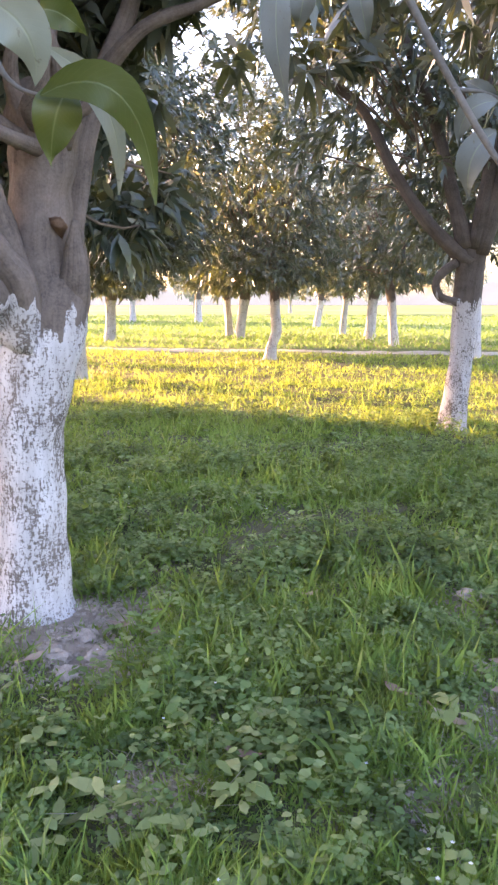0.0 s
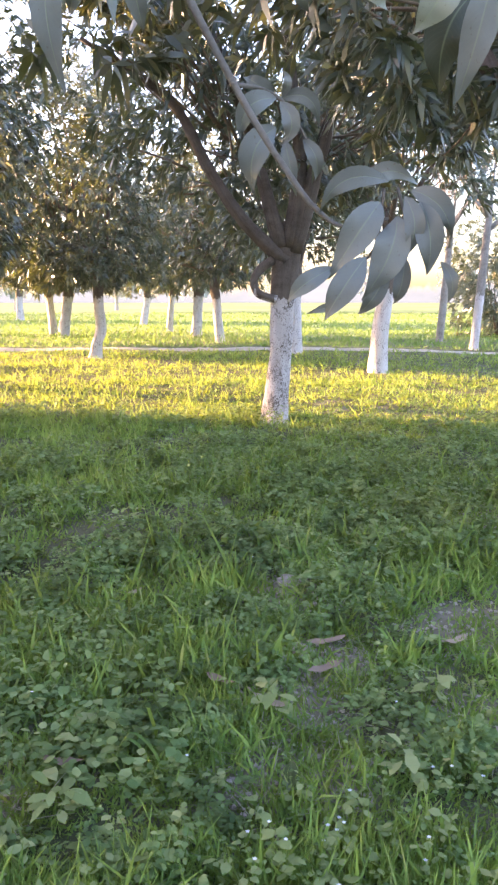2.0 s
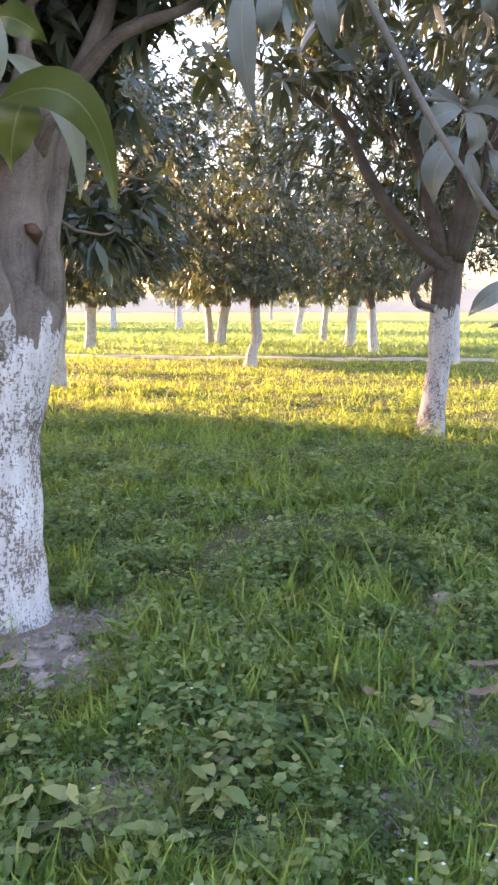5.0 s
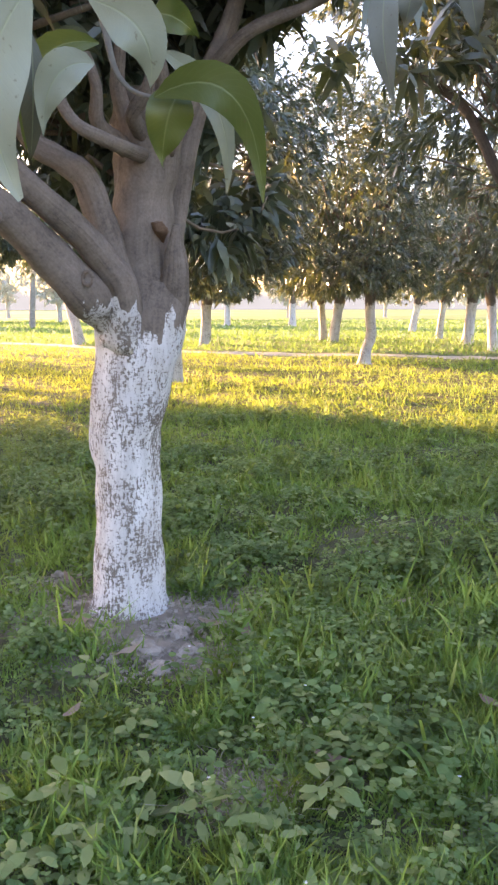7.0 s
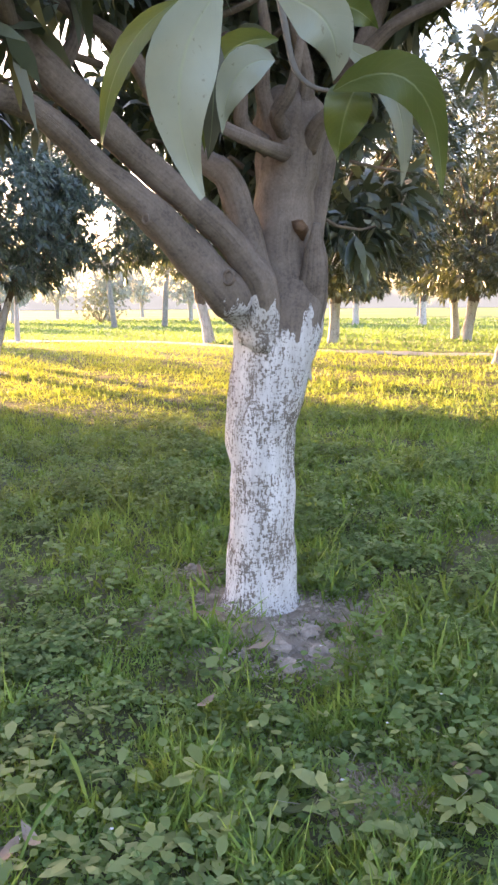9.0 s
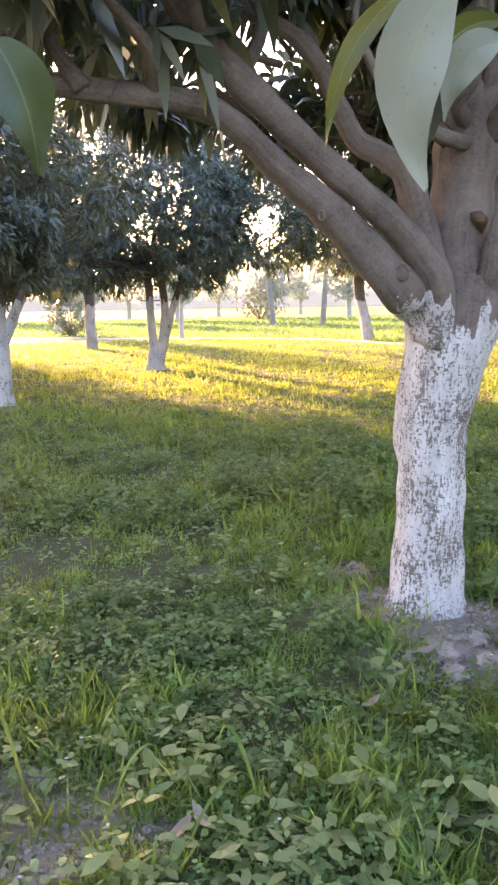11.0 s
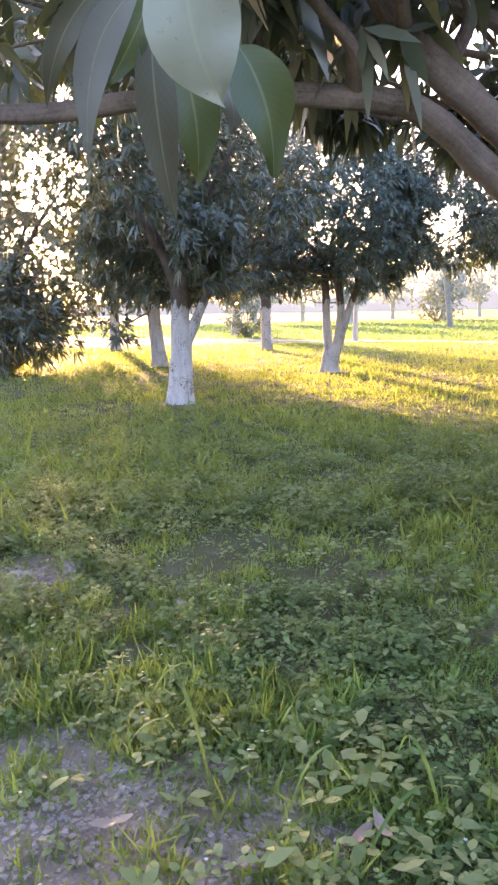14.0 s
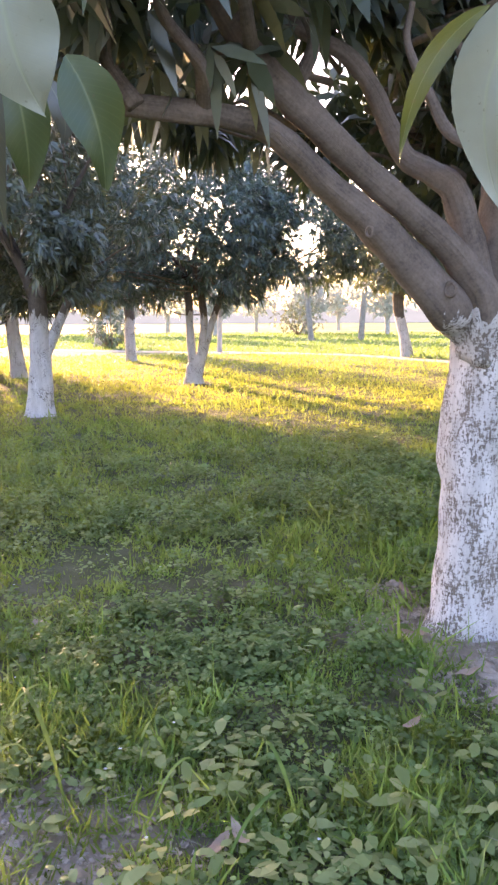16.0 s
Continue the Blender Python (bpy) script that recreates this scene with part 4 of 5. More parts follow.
# ---- hanging sprays near the camera ----
def big_leaf(base, mid, tip, width, material, parent, towards=(0, 0, 1.4), seed=0):
    """One long leaf: a folded, slightly wavy blade along a bent midrib, with a stalk."""
    r = np.random.default_rng(seed)
    b, m, t = (np.array(p, float) for p in (base, mid, tip))
    s = np.linspace(0, 1, 13)[:, None]
    c = 2 * m - 0.5 * (b + t)
    line = (1 - s) ** 2 * b + 2 * s * (1 - s) * c + s**2 * t
    tang = unit(np.gradient(line, axis=0))
    view = unit(np.array(towards, float) - line)
    across = unit(np.cross(tang, view))
    face = np.cross(across, tang)
    twist = (s - 0.35) * r.uniform(-0.75, 0.75)
    across, face = across * np.cos(twist) + face * np.sin(twist), face * np.cos(twist) - across * np.sin(twist)
    prof = np.clip(np.sin(np.pi * s**0.8) ** 0.9, 0.02, 1) * (1 - 0.3 * s**4)
    prof[-1], prof[0] = 0.01, 0.06
    half = width / 2 * prof
    wave = 0.11 * width * np.sin(r.uniform(9, 14) * s + r.uniform(0, 6)) * np.sqrt(s)
    fold = r.uniform(0.10, 0.28)
    cols = []
    for u in (-1, -0.5, 0, 0.5, 1):
        cols.append(line + across * half * u + face * (abs(u) * half * fold + wave * abs(u) * np.sign(u + 0.1)))
    v = np.stack(cols, 1).reshape(-1, 3)
    uv = np.stack([np.tile(np.linspace(0, 1, 5), 13), np.repeat(s.ravel(), 5)], 1)
    i, j = np.meshgrid(np.arange(12), np.arange(4), indexing="ij")
    q = np.stack([i * 5 + j, i * 5 + j + 1, (i + 1) * 5 + j + 1, (i + 1) * 5 + j], -1).reshape(-1, 4)
    return mesh_object("leaf", v, [q], material, parent, True, uv)


def spray(tree, twigs, label, seed):
    """Twigs under a tree's limb, to hang single leaves on."""
    at = np.array(tree.location)
    shapes = [tube([tuple(np.array(p) - at) for p in pts], radii, 8, 4, 0.05, seed + k) for k, (pts, radii) in enumerate(twigs)]
    v, f = joined(shapes)
    return mesh_object("twig", v, f, TWIG, tree, label=label)


LEAF_SEEDS = iter(range(900, 2000))


def hang(twig, base, mid, tip, width, material):
    """A leaf on a twig, by where its blade starts, bends and ends."""
    at = np.array(twig.parent.location)
    big_leaf(np.array(base) - at, np.array(mid) - at, np.array(tip) - at, width * (0.8 if twig.parent is tree_r else 1.0), material, twig, np.array([-0.06, 0.0, 1.37]) - at, next(LEAF_SEEDS))


TWIG = bark_material("twig_bark", False, brown=(0.14, 0.125, 0.105))
P, G, D, S, E = PALE_LEAF, GREEN_LEAF, DARK_LEAF, GREY_LEAF, DEEP_LEAF
spray_twig = spray(tree_a, [([(-0.36, 0.77, 2.03), (-0.31, 0.79, 1.85), (-0.285, 0.80, 1.70), (-0.27, 0.805, 1.62), (-0.262, 0.81, 1.585), (-0.245, 0.81, 1.567), (-0.22, 0.80, 1.557)], [0.007, 0.005, 0.004, 0.0035, 0.003, 0.0025, 0.002]),
               ([(-0.31, 0.79, 1.85), (-0.30, 0.73, 1.72), (-0.292, 0.67, 1.62)], [0.004, 0.003, 0.002])], "thin grey twig with large drooping pale and green leaves", 601)
hang(spray_twig, (-0.291, 0.667, 1.612), (-0.33, 0.666, 1.538), (-0.322, 0.699, 1.449), 0.061, P)
hang(spray_twig, (-0.272, 0.77, 1.582), (-0.305, 0.753, 1.566), (-0.326, 0.771, 1.518), 0.037, P)
hang(spray_twig, (-0.334, 0.682, 1.611), (-0.377, 0.654, 1.560), (-0.404, 0.663, 1.485), 0.021, G)
hang(spray_twig, (-0.277, 0.804, 1.611), (-0.330, 0.779, 1.587), (-0.352, 0.792, 1.506), 0.030, G)
hang(spray_twig, (-0.219, 0.789, 1.555), (-0.142, 0.787, 1.554), (-0.115, 0.82, 1.458), 0.042, G)
hang(spray_twig, (-0.195, 0.811, 1.569), (-0.209, 0.803, 1.537), (-0.22, 0.823, 1.496), 0.048, G)
hang(spray_twig, (-0.219, 0.817, 1.606), (-0.164, 0.826, 1.555), (-0.158, 0.855, 1.473), 0.028, P)
hang(spray_twig, (-0.253, 0.7, 1.613), (-0.21, 0.706, 1.588), (-0.208, 0.73, 1.548), 0.047, P)
hang(spray_twig, (-0.23, 0.844, 1.649), (-0.206, 0.836, 1.642), (-0.187, 0.857, 1.629), 0.033, G)
hang(spray_twig, (-0.331, 0.766, 1.609), (-0.334, 0.769, 1.549), (-0.348, 0.79, 1.498), 0.026, D)
hang(spray_twig, (-0.336, 0.829, 1.615), (-0.307, 0.821, 1.621), (-0.288, 0.844, 1.611), 0.026, D)
spray_twig = spray(tree_a, [([(-0.45, 0.85, 2.14), (-0.66, 0.66, 1.98), (-0.78, 0.64, 1.90), (-0.86, 0.64, 1.79), (-0.87, 0.64, 1.73), (-0.89, 0.66, 1.68)], [0.008, 0.007, 0.006, 0.005, 0.004, 0.003]),
               ([(-0.78, 0.64, 1.90), (-0.73, 0.53, 1.75), (-0.72, 0.50, 1.67)], [0.006, 0.005, 0.003])], "thin grey twig with long drooping leaves", 602)
hang(spray_twig, (-0.717, 0.499, 1.671), (-0.721, 0.514, 1.6), (-0.721, 0.552, 1.546), 0.093, P)
hang(spray_twig, (-0.812, 0.681, 1.65), (-0.79, 0.703, 1.585), (-0.803, 0.732, 1.509), 0.073, E)
hang(spray_twig, (-0.913, 0.64, 1.692), (-0.921, 0.653, 1.581), (-0.933, 0.692, 1.461), 0.051, D)
hang(spray_twig, (-0.917, 0.69, 1.672), (-0.908, 0.707, 1.587), (-0.929, 0.728, 1.515), 0.066, E)
hang(spray_twig, (-0.864, 0.579, 1.699), (-0.906, 0.545, 1.627), (-0.944, 0.562, 1.517), 0.044, S)
hang(spray_twig, (-0.901, 0.563, 1.711), (-0.936, 0.527, 1.653), (-0.977, 0.53, 1.583), 0.032, D)
hang(spray_twig, (-0.902, 0.636, 1.722), (-0.928, 0.615, 1.658), (-0.968, 0.611, 1.618), 0.037, E)
hang(spray_twig, (-0.902, 0.74, 1.653), (-0.883, 0.75, 1.61), (-0.902, 0.765, 1.577), 0.032, S)
spray_twig = spray(tree_r, [([(0.06, 1.47, 2.10), (0.18, 1.52, 2.04), (0.25, 1.51, 1.92), (0.32, 1.48, 1.78), (0.38, 1.44, 1.66), (0.43, 1.40, 1.57), (0.47, 1.37, 1.51), (0.52, 1.345, 1.475), (0.59, 1.32, 1.49)], [0.008, 0.008, 0.007, 0.007, 0.006, 0.0055, 0.005, 0.003, 0.0025]),
               ([(0.34, 1.46, 1.73), (0.41, 1.52, 1.74), (0.45, 1.52, 1.72), (0.48, 1.53, 1.69), (0.50, 1.52, 1.65)], [0.005, 0.004, 0.004, 0.003, 0.003]),
               ([(0.60, 1.31, 1.54), (0.63, 1.32, 1.47), (0.68, 1.32, 1.43)], [0.003, 0.003, 0.002]), ([(0.58, 1.32, 1.54), (0.57, 1.33, 1.44), (0.52, 1.33, 1.40)], [0.003, 0.003, 0.002])], "bent grey twig with clusters of dusty grey-green leaves", 603)
hang(spray_twig, (0.583, 1.309, 1.55), (0.507, 1.314, 1.55), (0.474, 1.354, 1.499), 0.047, S)
hang(spray_twig, (0.572, 1.318, 1.516), (0.531, 1.316, 1.461), (0.493, 1.355, 1.386), 0.075, S)
hang(spray_twig, (0.54, 1.295, 1.422), (0.498, 1.29, 1.368), (0.473, 1.319, 1.312), 0.063, S)
hang(spray_twig, (0.502, 1.352, 1.406), (0.448, 1.347, 1.378), (0.423, 1.376, 1.345), 0.044, S)
hang(spray_twig, (0.601, 1.309, 1.492), (0.583, 1.299, 1.423), (0.55, 1.336, 1.349), 0.079, S)
hang(spray_twig, (0.603, 1.347, 1.406), (0.573, 1.336, 1.355), (0.555, 1.366, 1.326), 0.042, S)
hang(spray_twig, (0.61, 1.301, 1.525), (0.621, 1.279, 1.471), (0.614, 1.309, 1.424), 0.046, S)
hang(spray_twig, (0.628, 1.314, 1.537), (0.666, 1.277, 1.506), (0.695, 1.291, 1.455), 0.053, S)
hang(spray_twig, (0.635, 1.291, 1.515), (0.646, 1.269, 1.452), (0.652, 1.293, 1.395), 0.062, S)
hang(spray_twig, (0.633, 1.344, 1.426), (0.621, 1.327, 1.375), (0.617, 1.353, 1.343), 0.038, S)
hang(spray_twig, (0.691, 1.319, 1.417), (0.701, 1.29, 1.381), (0.705, 1.313, 1.344), 0.028, S)
hang(spray_twig, (0.512, 1.328, 1.339), (0.477, 1.318, 1.336), (0.452, 1.347, 1.325), 0.02, S)
hang(spray_twig, (0.561, 1.361, 1.544), (0.588, 1.323, 1.569), (0.644, 1.327, 1.549), 0.043, S)
hang(spray_twig, (0.436, 1.514, 1.724), (0.38, 1.507, 1.702), (0.374, 1.544, 1.65), 0.054, S)
hang(spray_twig, (0.434, 1.506, 1.67), (0.389, 1.501, 1.62), (0.398, 1.534, 1.55), 0.072, S)
hang(spray_twig, (0.448, 1.531, 1.727), (0.494, 1.494, 1.722), (0.523, 1.522, 1.674), 0.038, S)
hang(spray_twig, (0.443, 1.513, 1.718), (0.461, 1.493, 1.674), (0.448, 1.529, 1.642), 0.045, S)
hang(spray_twig, (0.44, 1.543, 1.731), (0.404, 1.521, 1.747), (0.38, 1.547, 1.768), 0.041, S)
hang(spray_twig, (0.451, 1.529, 1.732), (0.454, 1.498, 1.75), (0.448, 1.519, 1.775), 0.021, S)
hang(spray_twig, (0.49, 1.515, 1.652), (0.509, 1.491, 1.615), (0.517, 1.52, 1.578), 0.037, S)
hang(spray_twig, (0.468, 1.572, 1.663), (0.476, 1.554, 1.607), (0.496, 1.582, 1.557), 0.036, S)
spray_twig = spray(tree_r, [([(0.62, 1.52, 2.17), (0.70, 1.52, 2.05), (0.78, 1.50, 1.97), (0.84, 1.46, 1.95)], [0.008, 0.006, 0.005, 0.003]), ([(0.70, 1.52, 2.05), (0.85, 1.56, 1.99), (0.99, 1.57, 1.90)], [0.004, 0.003, 0.002])], "twig with broad dusty leaves hanging overhead", 604)
hang(spray_twig, (0.756, 1.484, 1.974), (0.746, 1.483, 1.913), (0.719, 1.542, 1.865), 0.1, P)
hang(spray_twig, (0.853, 1.564, 1.951), (0.808, 1.581, 1.876), (0.825, 1.633, 1.778), 0.114, D)
hang(spray_twig, (0.839, 1.448, 1.961), (0.821, 1.47, 1.845), (0.814, 1.535, 1.737), 0.085, S)
hang(spray_twig, (0.628, 1.578, 2.015), (0.643, 1.564, 1.96), (0.685, 1.593, 1.922), 0.079, P)
hang(spray_twig, (0.985, 1.57, 1.9), (0.973, 1.562, 1.841), (1.007, 1.59, 1.796), 0.019, D)
hang(spray_twig, (0.561, 1.705, 2.033), (0.536, 1.7, 1.984), (0.565, 1.734, 1.954), 0.047, S)
spray_twig = spray(tree_r, [([(0.10, 1.47, 2.10), (0.09, 1.42, 1.98), (0.06, 1.38, 1.90)], [0.006, 0.004, 0.003]), ([(0.09, 1.42, 1.98), (0.14, 1.41, 1.92), (0.15, 1.40, 1.88)], [0.004, 0.003, 0.002])], "twig tip with dusty hanging leaves", 605)
hang(spray_twig, (0.03, 1.358, 1.884), (0.024, 1.369, 1.787), (0.048, 1.417, 1.69), 0.062, S)
hang(spray_twig, (0.153, 1.4, 1.893), (0.166, 1.394, 1.839), (0.182, 1.429, 1.796), 0.051, S)
hang(spray_twig, (0.073, 1.403, 1.902), (0.068, 1.399, 1.849), (0.06, 1.434, 1.816), 0.055, S)


# ---- grass and weeds ----
def fan(r, count, near, far, power=1.0, left=64.0, right=-38.0):
    """Random places in the part of the orchard that lies ahead, denser towards the near edge."""
    d = near * (far / near) ** (r.uniform(0, 1, count) ** power)
    a = np.radians(r.uniform(right, left, count))
    return -d * np.sin(a), d * np.cos(a), d


def grass(name, count, near, far, tall, wide, seed, label, material, power=1.0, left=64.0, right=-38.0, skip=None, kite=True):
    r = np.random.default_rng(seed)
    x, y, d = fan(r, count, near, far, power, left, right)
    lush = 0.7 * waves(x, y, 1.3, 21) + 0.55 * waves(x, y, 5.0, 22) + 0.95 * waves(x, y, 13.0, 23)
    keep = (r.uniform(0, 1, count) > (0.93 if tall < 0.12 else 1.6) * bare(x, y)) & (r.uniform(0, 1, count) < 0.88 + 0.25 * lush)
    if skip is not None:
        keep &= skip(x, y)
    x, y, d, lush = x[keep], y[keep], d[keep], lush[keep]
    m = len(x)
    # tufts: several blades lean out of one place
    x, y = x + r.normal(0, 0.012, m), y + r.normal(0, 0.012, m)
    base = np.stack([x, y, ground_height(x, y) - 0.01], 1)
    lean = r.normal(0, 0.38, (m, 2))
    way = np.stack([lean[:, 0], lean[:, 1], np.ones(m)], 1)
    face = np.stack([r.normal(0, 1, m), r.normal(0, 1, m), np.zeros(m)], 1)
    tallest = np.clip(0.95 + 0.5 * lush, 0.38, 1.45)
    length = tall * tallest * r.lognormal(-0.15, 0.38, m)
    width = wide * (1 + d / 9.0) * r.uniform(0.6, 1.4, m)
    v, f = blades(base, way, face, length, width, r.uniform(0.05, 0.75, m), 0.34, kite)
    ob = mesh_object(name, v, f, material, None, False)
    return tagged(ob, label, "grass", kind="stuff")


def beyond(x, y):
    return y > np.interp(x, [p[0] for p in PATH_LINE], [p[1] for p in PATH_LINE]) + 0.9


def before(x, y):
    return y < np.interp(x, [p[0] for p in PATH_LINE], [p[1] for p in PATH_LINE]) - 0.65


grass("grass", 150000, 1.3, 5.5, 0.085, 0.0062, 701, "short green grass mixed with weeds in the orchard's shade", GRASS, 0.8)
grass("grass", 120000, 5.2, 13.0, 0.11, 0.0060, 702, "denser green grass under the trees", GRASS, 0.9)
grass("grass", 120000, 12.0, 30.0, 0.13, 0.006, 703, "sunlit yellow-green grass between the tree rows", GRASS, 0.8, skip=before)
grass("grass", 4200, 1.4, 6.0, 0.12, 0.0065, 704, "tall loose blades of grass standing above the turf", GRASS, 0.9, 30.0, -38.0)
grass("grass", 1500, 1.4, 5.0, 0.12, 0.0055, 711, "scattered loose blades of grass over low herbs", GRASS, 0.9, 64.0, 30.0)
grass("grass", 27000, 2.6, 9.0, 0.145, 0.0092, 705, "tall coarse dark green grass between the trees", GRASS, 0.9, 22.0, -38.0)
grass("grass", 14000, 1.0, 12.0, 0.10, 0.006, 706, "short grass behind the path's start", GRASS, 0.9, 322.0, 64.0)
grass("grass", 45000, 1.25, 3.3, 0.08, 0.0055, 708, "fine short grass between the weeds close by", GRASS, 0.9)
grass("grass", 110, 1.35, 4.0, 0.18, 0.009, 709, "long broad arching blades of grass", GRASS, 0.9, kite=False)
grass("grass", 9000, 4.5, 10.0, 0.15, 0.0085, 710, "coarse olive tufts of grass in the yellower turf", GRASS, 0.9, 64.0, 22.0)

crop = grass("crop", 130000, 17.0, 75.0, 0.17, 0.011, 707, "low bright green crop in the fields beyond the orchard", CROP, 0.9, 62.0, -40.0, beyond)
crop["category"] = "crop"


def weeds(count, near, far, seed, leaf, label, power, left=64.0, right=-38.0, clump=0.15, tall=0.07, material=None, oval=(0.5, 0.78)):
    """Broad-leaved weeds: small stems with a few oval leaves each."""
    r = np.random.default_rng(seed)
    x, y, d = fan(r, count, near, far, power, left, right)
    keep = (waves(x, y, 1.7, seed) + 0.4 * r.normal(0, 1, count) > clump) & (r.uniform(0, 1, count) > 1.1 * bare(x, y))
    x, y = x[keep], y[keep]
    m, n = len(x), 6
    h = tall * r.uniform(0.5, 1.7, (m, 1))
    top = np.stack([x, y, ground_height(x, y)], 1)[:, None] + np.concatenate([r.normal(0, 0.012, (m, n, 2)), h[..., None] * r.uniform(0.55, 1.0, (m, n, 1))], 2)
    a = np.linspace(0, 6.28, n, endpoint=False)[None] + r.uniform(0, 6.28, (m, 1)) + r.normal(0, 0.3, (m, n))
    way = np.stack([np.cos(a), np.sin(a), r.uniform(-0.05, 0.5, (m, n))], -1)
    face = np.stack([r.normal(0, 0.25, (m, n)), r.normal(0, 0.25, (m, n)), np.ones((m, n))], -1)
    size = leaf * r.uniform(0.55, 1.3, m * n)
    v, f = blades(top.reshape(-1, 3), way.reshape(-1, 3), face.reshape(-1, 3), size, size * r.uniform(*oval, m * n), r.uniform(0.0, 0.5, m * n))
    ob = mesh_object("weeds", v, f, material or WEED, None, False)
    return tagged(ob, label, "weeds", kind="stuff"), np.stack([x, y, ground_height(x, y) + h[:, 0]], 1)


_, tops = weeds(1900, 1.3, 5.5, 711, 0.032, "low broad-leaved weeds with dull green oval leaves", 0.9, clump=0.45, material=BROAD_WEED)
weeds(1100, 1.9, 5.5, 712, 0.042, "patch of dark broad-leaved weeds", 0.9, 40.0, -8.0, 0.5, 0.11)
weeds(3500, 2.4, 9.0, 716, 0.03, "bushy tufts of leafy weeds under the trees", 0.7, clump=0.75, tall=0.15)
weeds(4200, 1.2, 7.0, 713, 0.018, "carpet of tiny clover-like leaves", 0.9, clump=-0.2, tall=0.05)
weeds(3000, 5.0, 12.0, 714, 0.05, "scattered low weeds in the grass", 0.9, clump=0.1, tall=0.08)
weeds(420, 1.25, 2.4, 715, 0.068, "large oval weed leaves close to the ground", 0.9, 60.0, -6.0, 0.45, 0.06, BROAD_WEED, (0.34, 0.52))


def mounds(count, near, far, seed, leaf, each, label, power=0.8, left=64.0, right=-38.0):
    """Rounded cushions of small leafy plants that stand above the turf."""
    r = np.random.default_rng(seed)
    x, y, _ = fan(r, count, near, far, power, left, right)
    keep = (waves(x, y, 1.1, seed) > -0.35) & (bare(x, y) < 0.35)
    x, y = x[keep], y[keep]
    m = len(x)
    wide = r.uniform(0.07, 0.17, (m, 1)) * np.clip(np.hypot(x, y)[:, None] / 3.2, 0.8, 1.7)
    high = wide * r.uniform(0.45, 0.95, (m, 1))
    d, a = np.sqrt(r.uniform(0, 1, (m, each))), r.uniform(0, 6.28, (m, each))
    px, py = x[:, None] + wide * d * np.cos(a) * 1.25, y[:, None] + wide * d * np.sin(a) * 0.9
    up = high * np.sqrt(np.clip(1.05 - d * d, 0, 1)) * r.uniform(0.55, 1.1, (m, each))
    at = np.stack([px, py, ground_height(px.ravel(), py.ravel()).reshape(m, each) + up], -1)
    n = 5
    top = (at[:, :, None] + r.normal(0, 0.010, (m, each, n, 3))).reshape(-1, 3)
    t = r.uniform(0, 6.28, len(top))
    way = np.stack([np.cos(t), np.sin(t), r.uniform(-0.2, 0.7, len(top))], 1)
    face = np.stack([r.normal(0, 0.4, len(top)), r.normal(0, 0.4, len(top)), np.ones(len(top))], 1)
    size = leaf * r.uniform(0.5, 1.4, len(top))
    v, f = blades(top, way, face, size, size * r.uniform(0.4, 0.75, len(top)), r.uniform(0.0, 0.6, len(top)), 0.45, near > 2.0)
    return tagged(mesh_object("weeds", v, f, WEED, None, False), label, "weeds", kind="stuff")


mounds(560, 2.1, 9.5, 717, 0.032, 34, "cushions of leafy green weeds standing above the turf")
mounds(150, 1.5, 3.2, 718, 0.026, 30, "small tufts of leafy weeds close to the path")
mounds(340, 2.4, 9.0, 719, 0.032, 34, "bushy weeds scattered over the yellower turf", 0.8, 64.0, 20.0)
mounds(300, 3.4, 9.0, 721, 0.046, 30, "coarse leafy weeds in rounded clumps among tall grass", 0.8, 24.0, -38.0)

def leafy_weed(spots, seed, label):
    """Low plants of seven or eight long oval leaves round a short stem."""
    r = np.random.default_rng(seed)
    base, way, size = [], [], []
    for x, y in spots:
        for k in range(8):
            q = 2.4 * k + r.uniform(0, 0.6)
            z = float(ground_height(np.array([x]), np.array([y]))[0]) + 0.03 + 0.012 * k
            base.append((x + 0.02 * math.cos(q), y + 0.02 * math.sin(q), z))
            way.append((math.cos(q), math.sin(q), r.uniform(0.0, 0.55)))
            size.append(r.uniform(0.055, 0.095))
    size = np.array(size)
    face = np.tile([0, 0, 1.0], (len(size), 1)) + r.normal(0, 0.22, (len(size), 3))
    v, f = blades(np.array(base), np.array(way), face, size, size * r.uniform(0.36, 0.5, len(size)), r.uniform(0.1, 0.6, len(size)), 0.6)
    return tagged(mesh_object("weeds", v, f, BROAD_WEED, None, False), label, "weeds", kind="stuff")


leafy_weed([(-1.34, 1.79), (-1.14, 1.65), (-0.97, 1.77), (-0.77, 1.54), (-0.75, 1.84), (-0.91, 1.43), (-1.17, 1.28), (-0.76, 1.82), (-0.65, 2.17), (-0.74, 1.57), (-0.39, 1.8), (-0.92, 2.52), (-0.05, 1.89), (-0.54, 1.92), (0.62, 2.25), (0.64, 2.29), (0.91, 1.84), (0.09, 2.28), (-0.04, 1.9), (1.18, 2.23)], 751, "low weeds with long oval grey-green leaves beside bare soil")


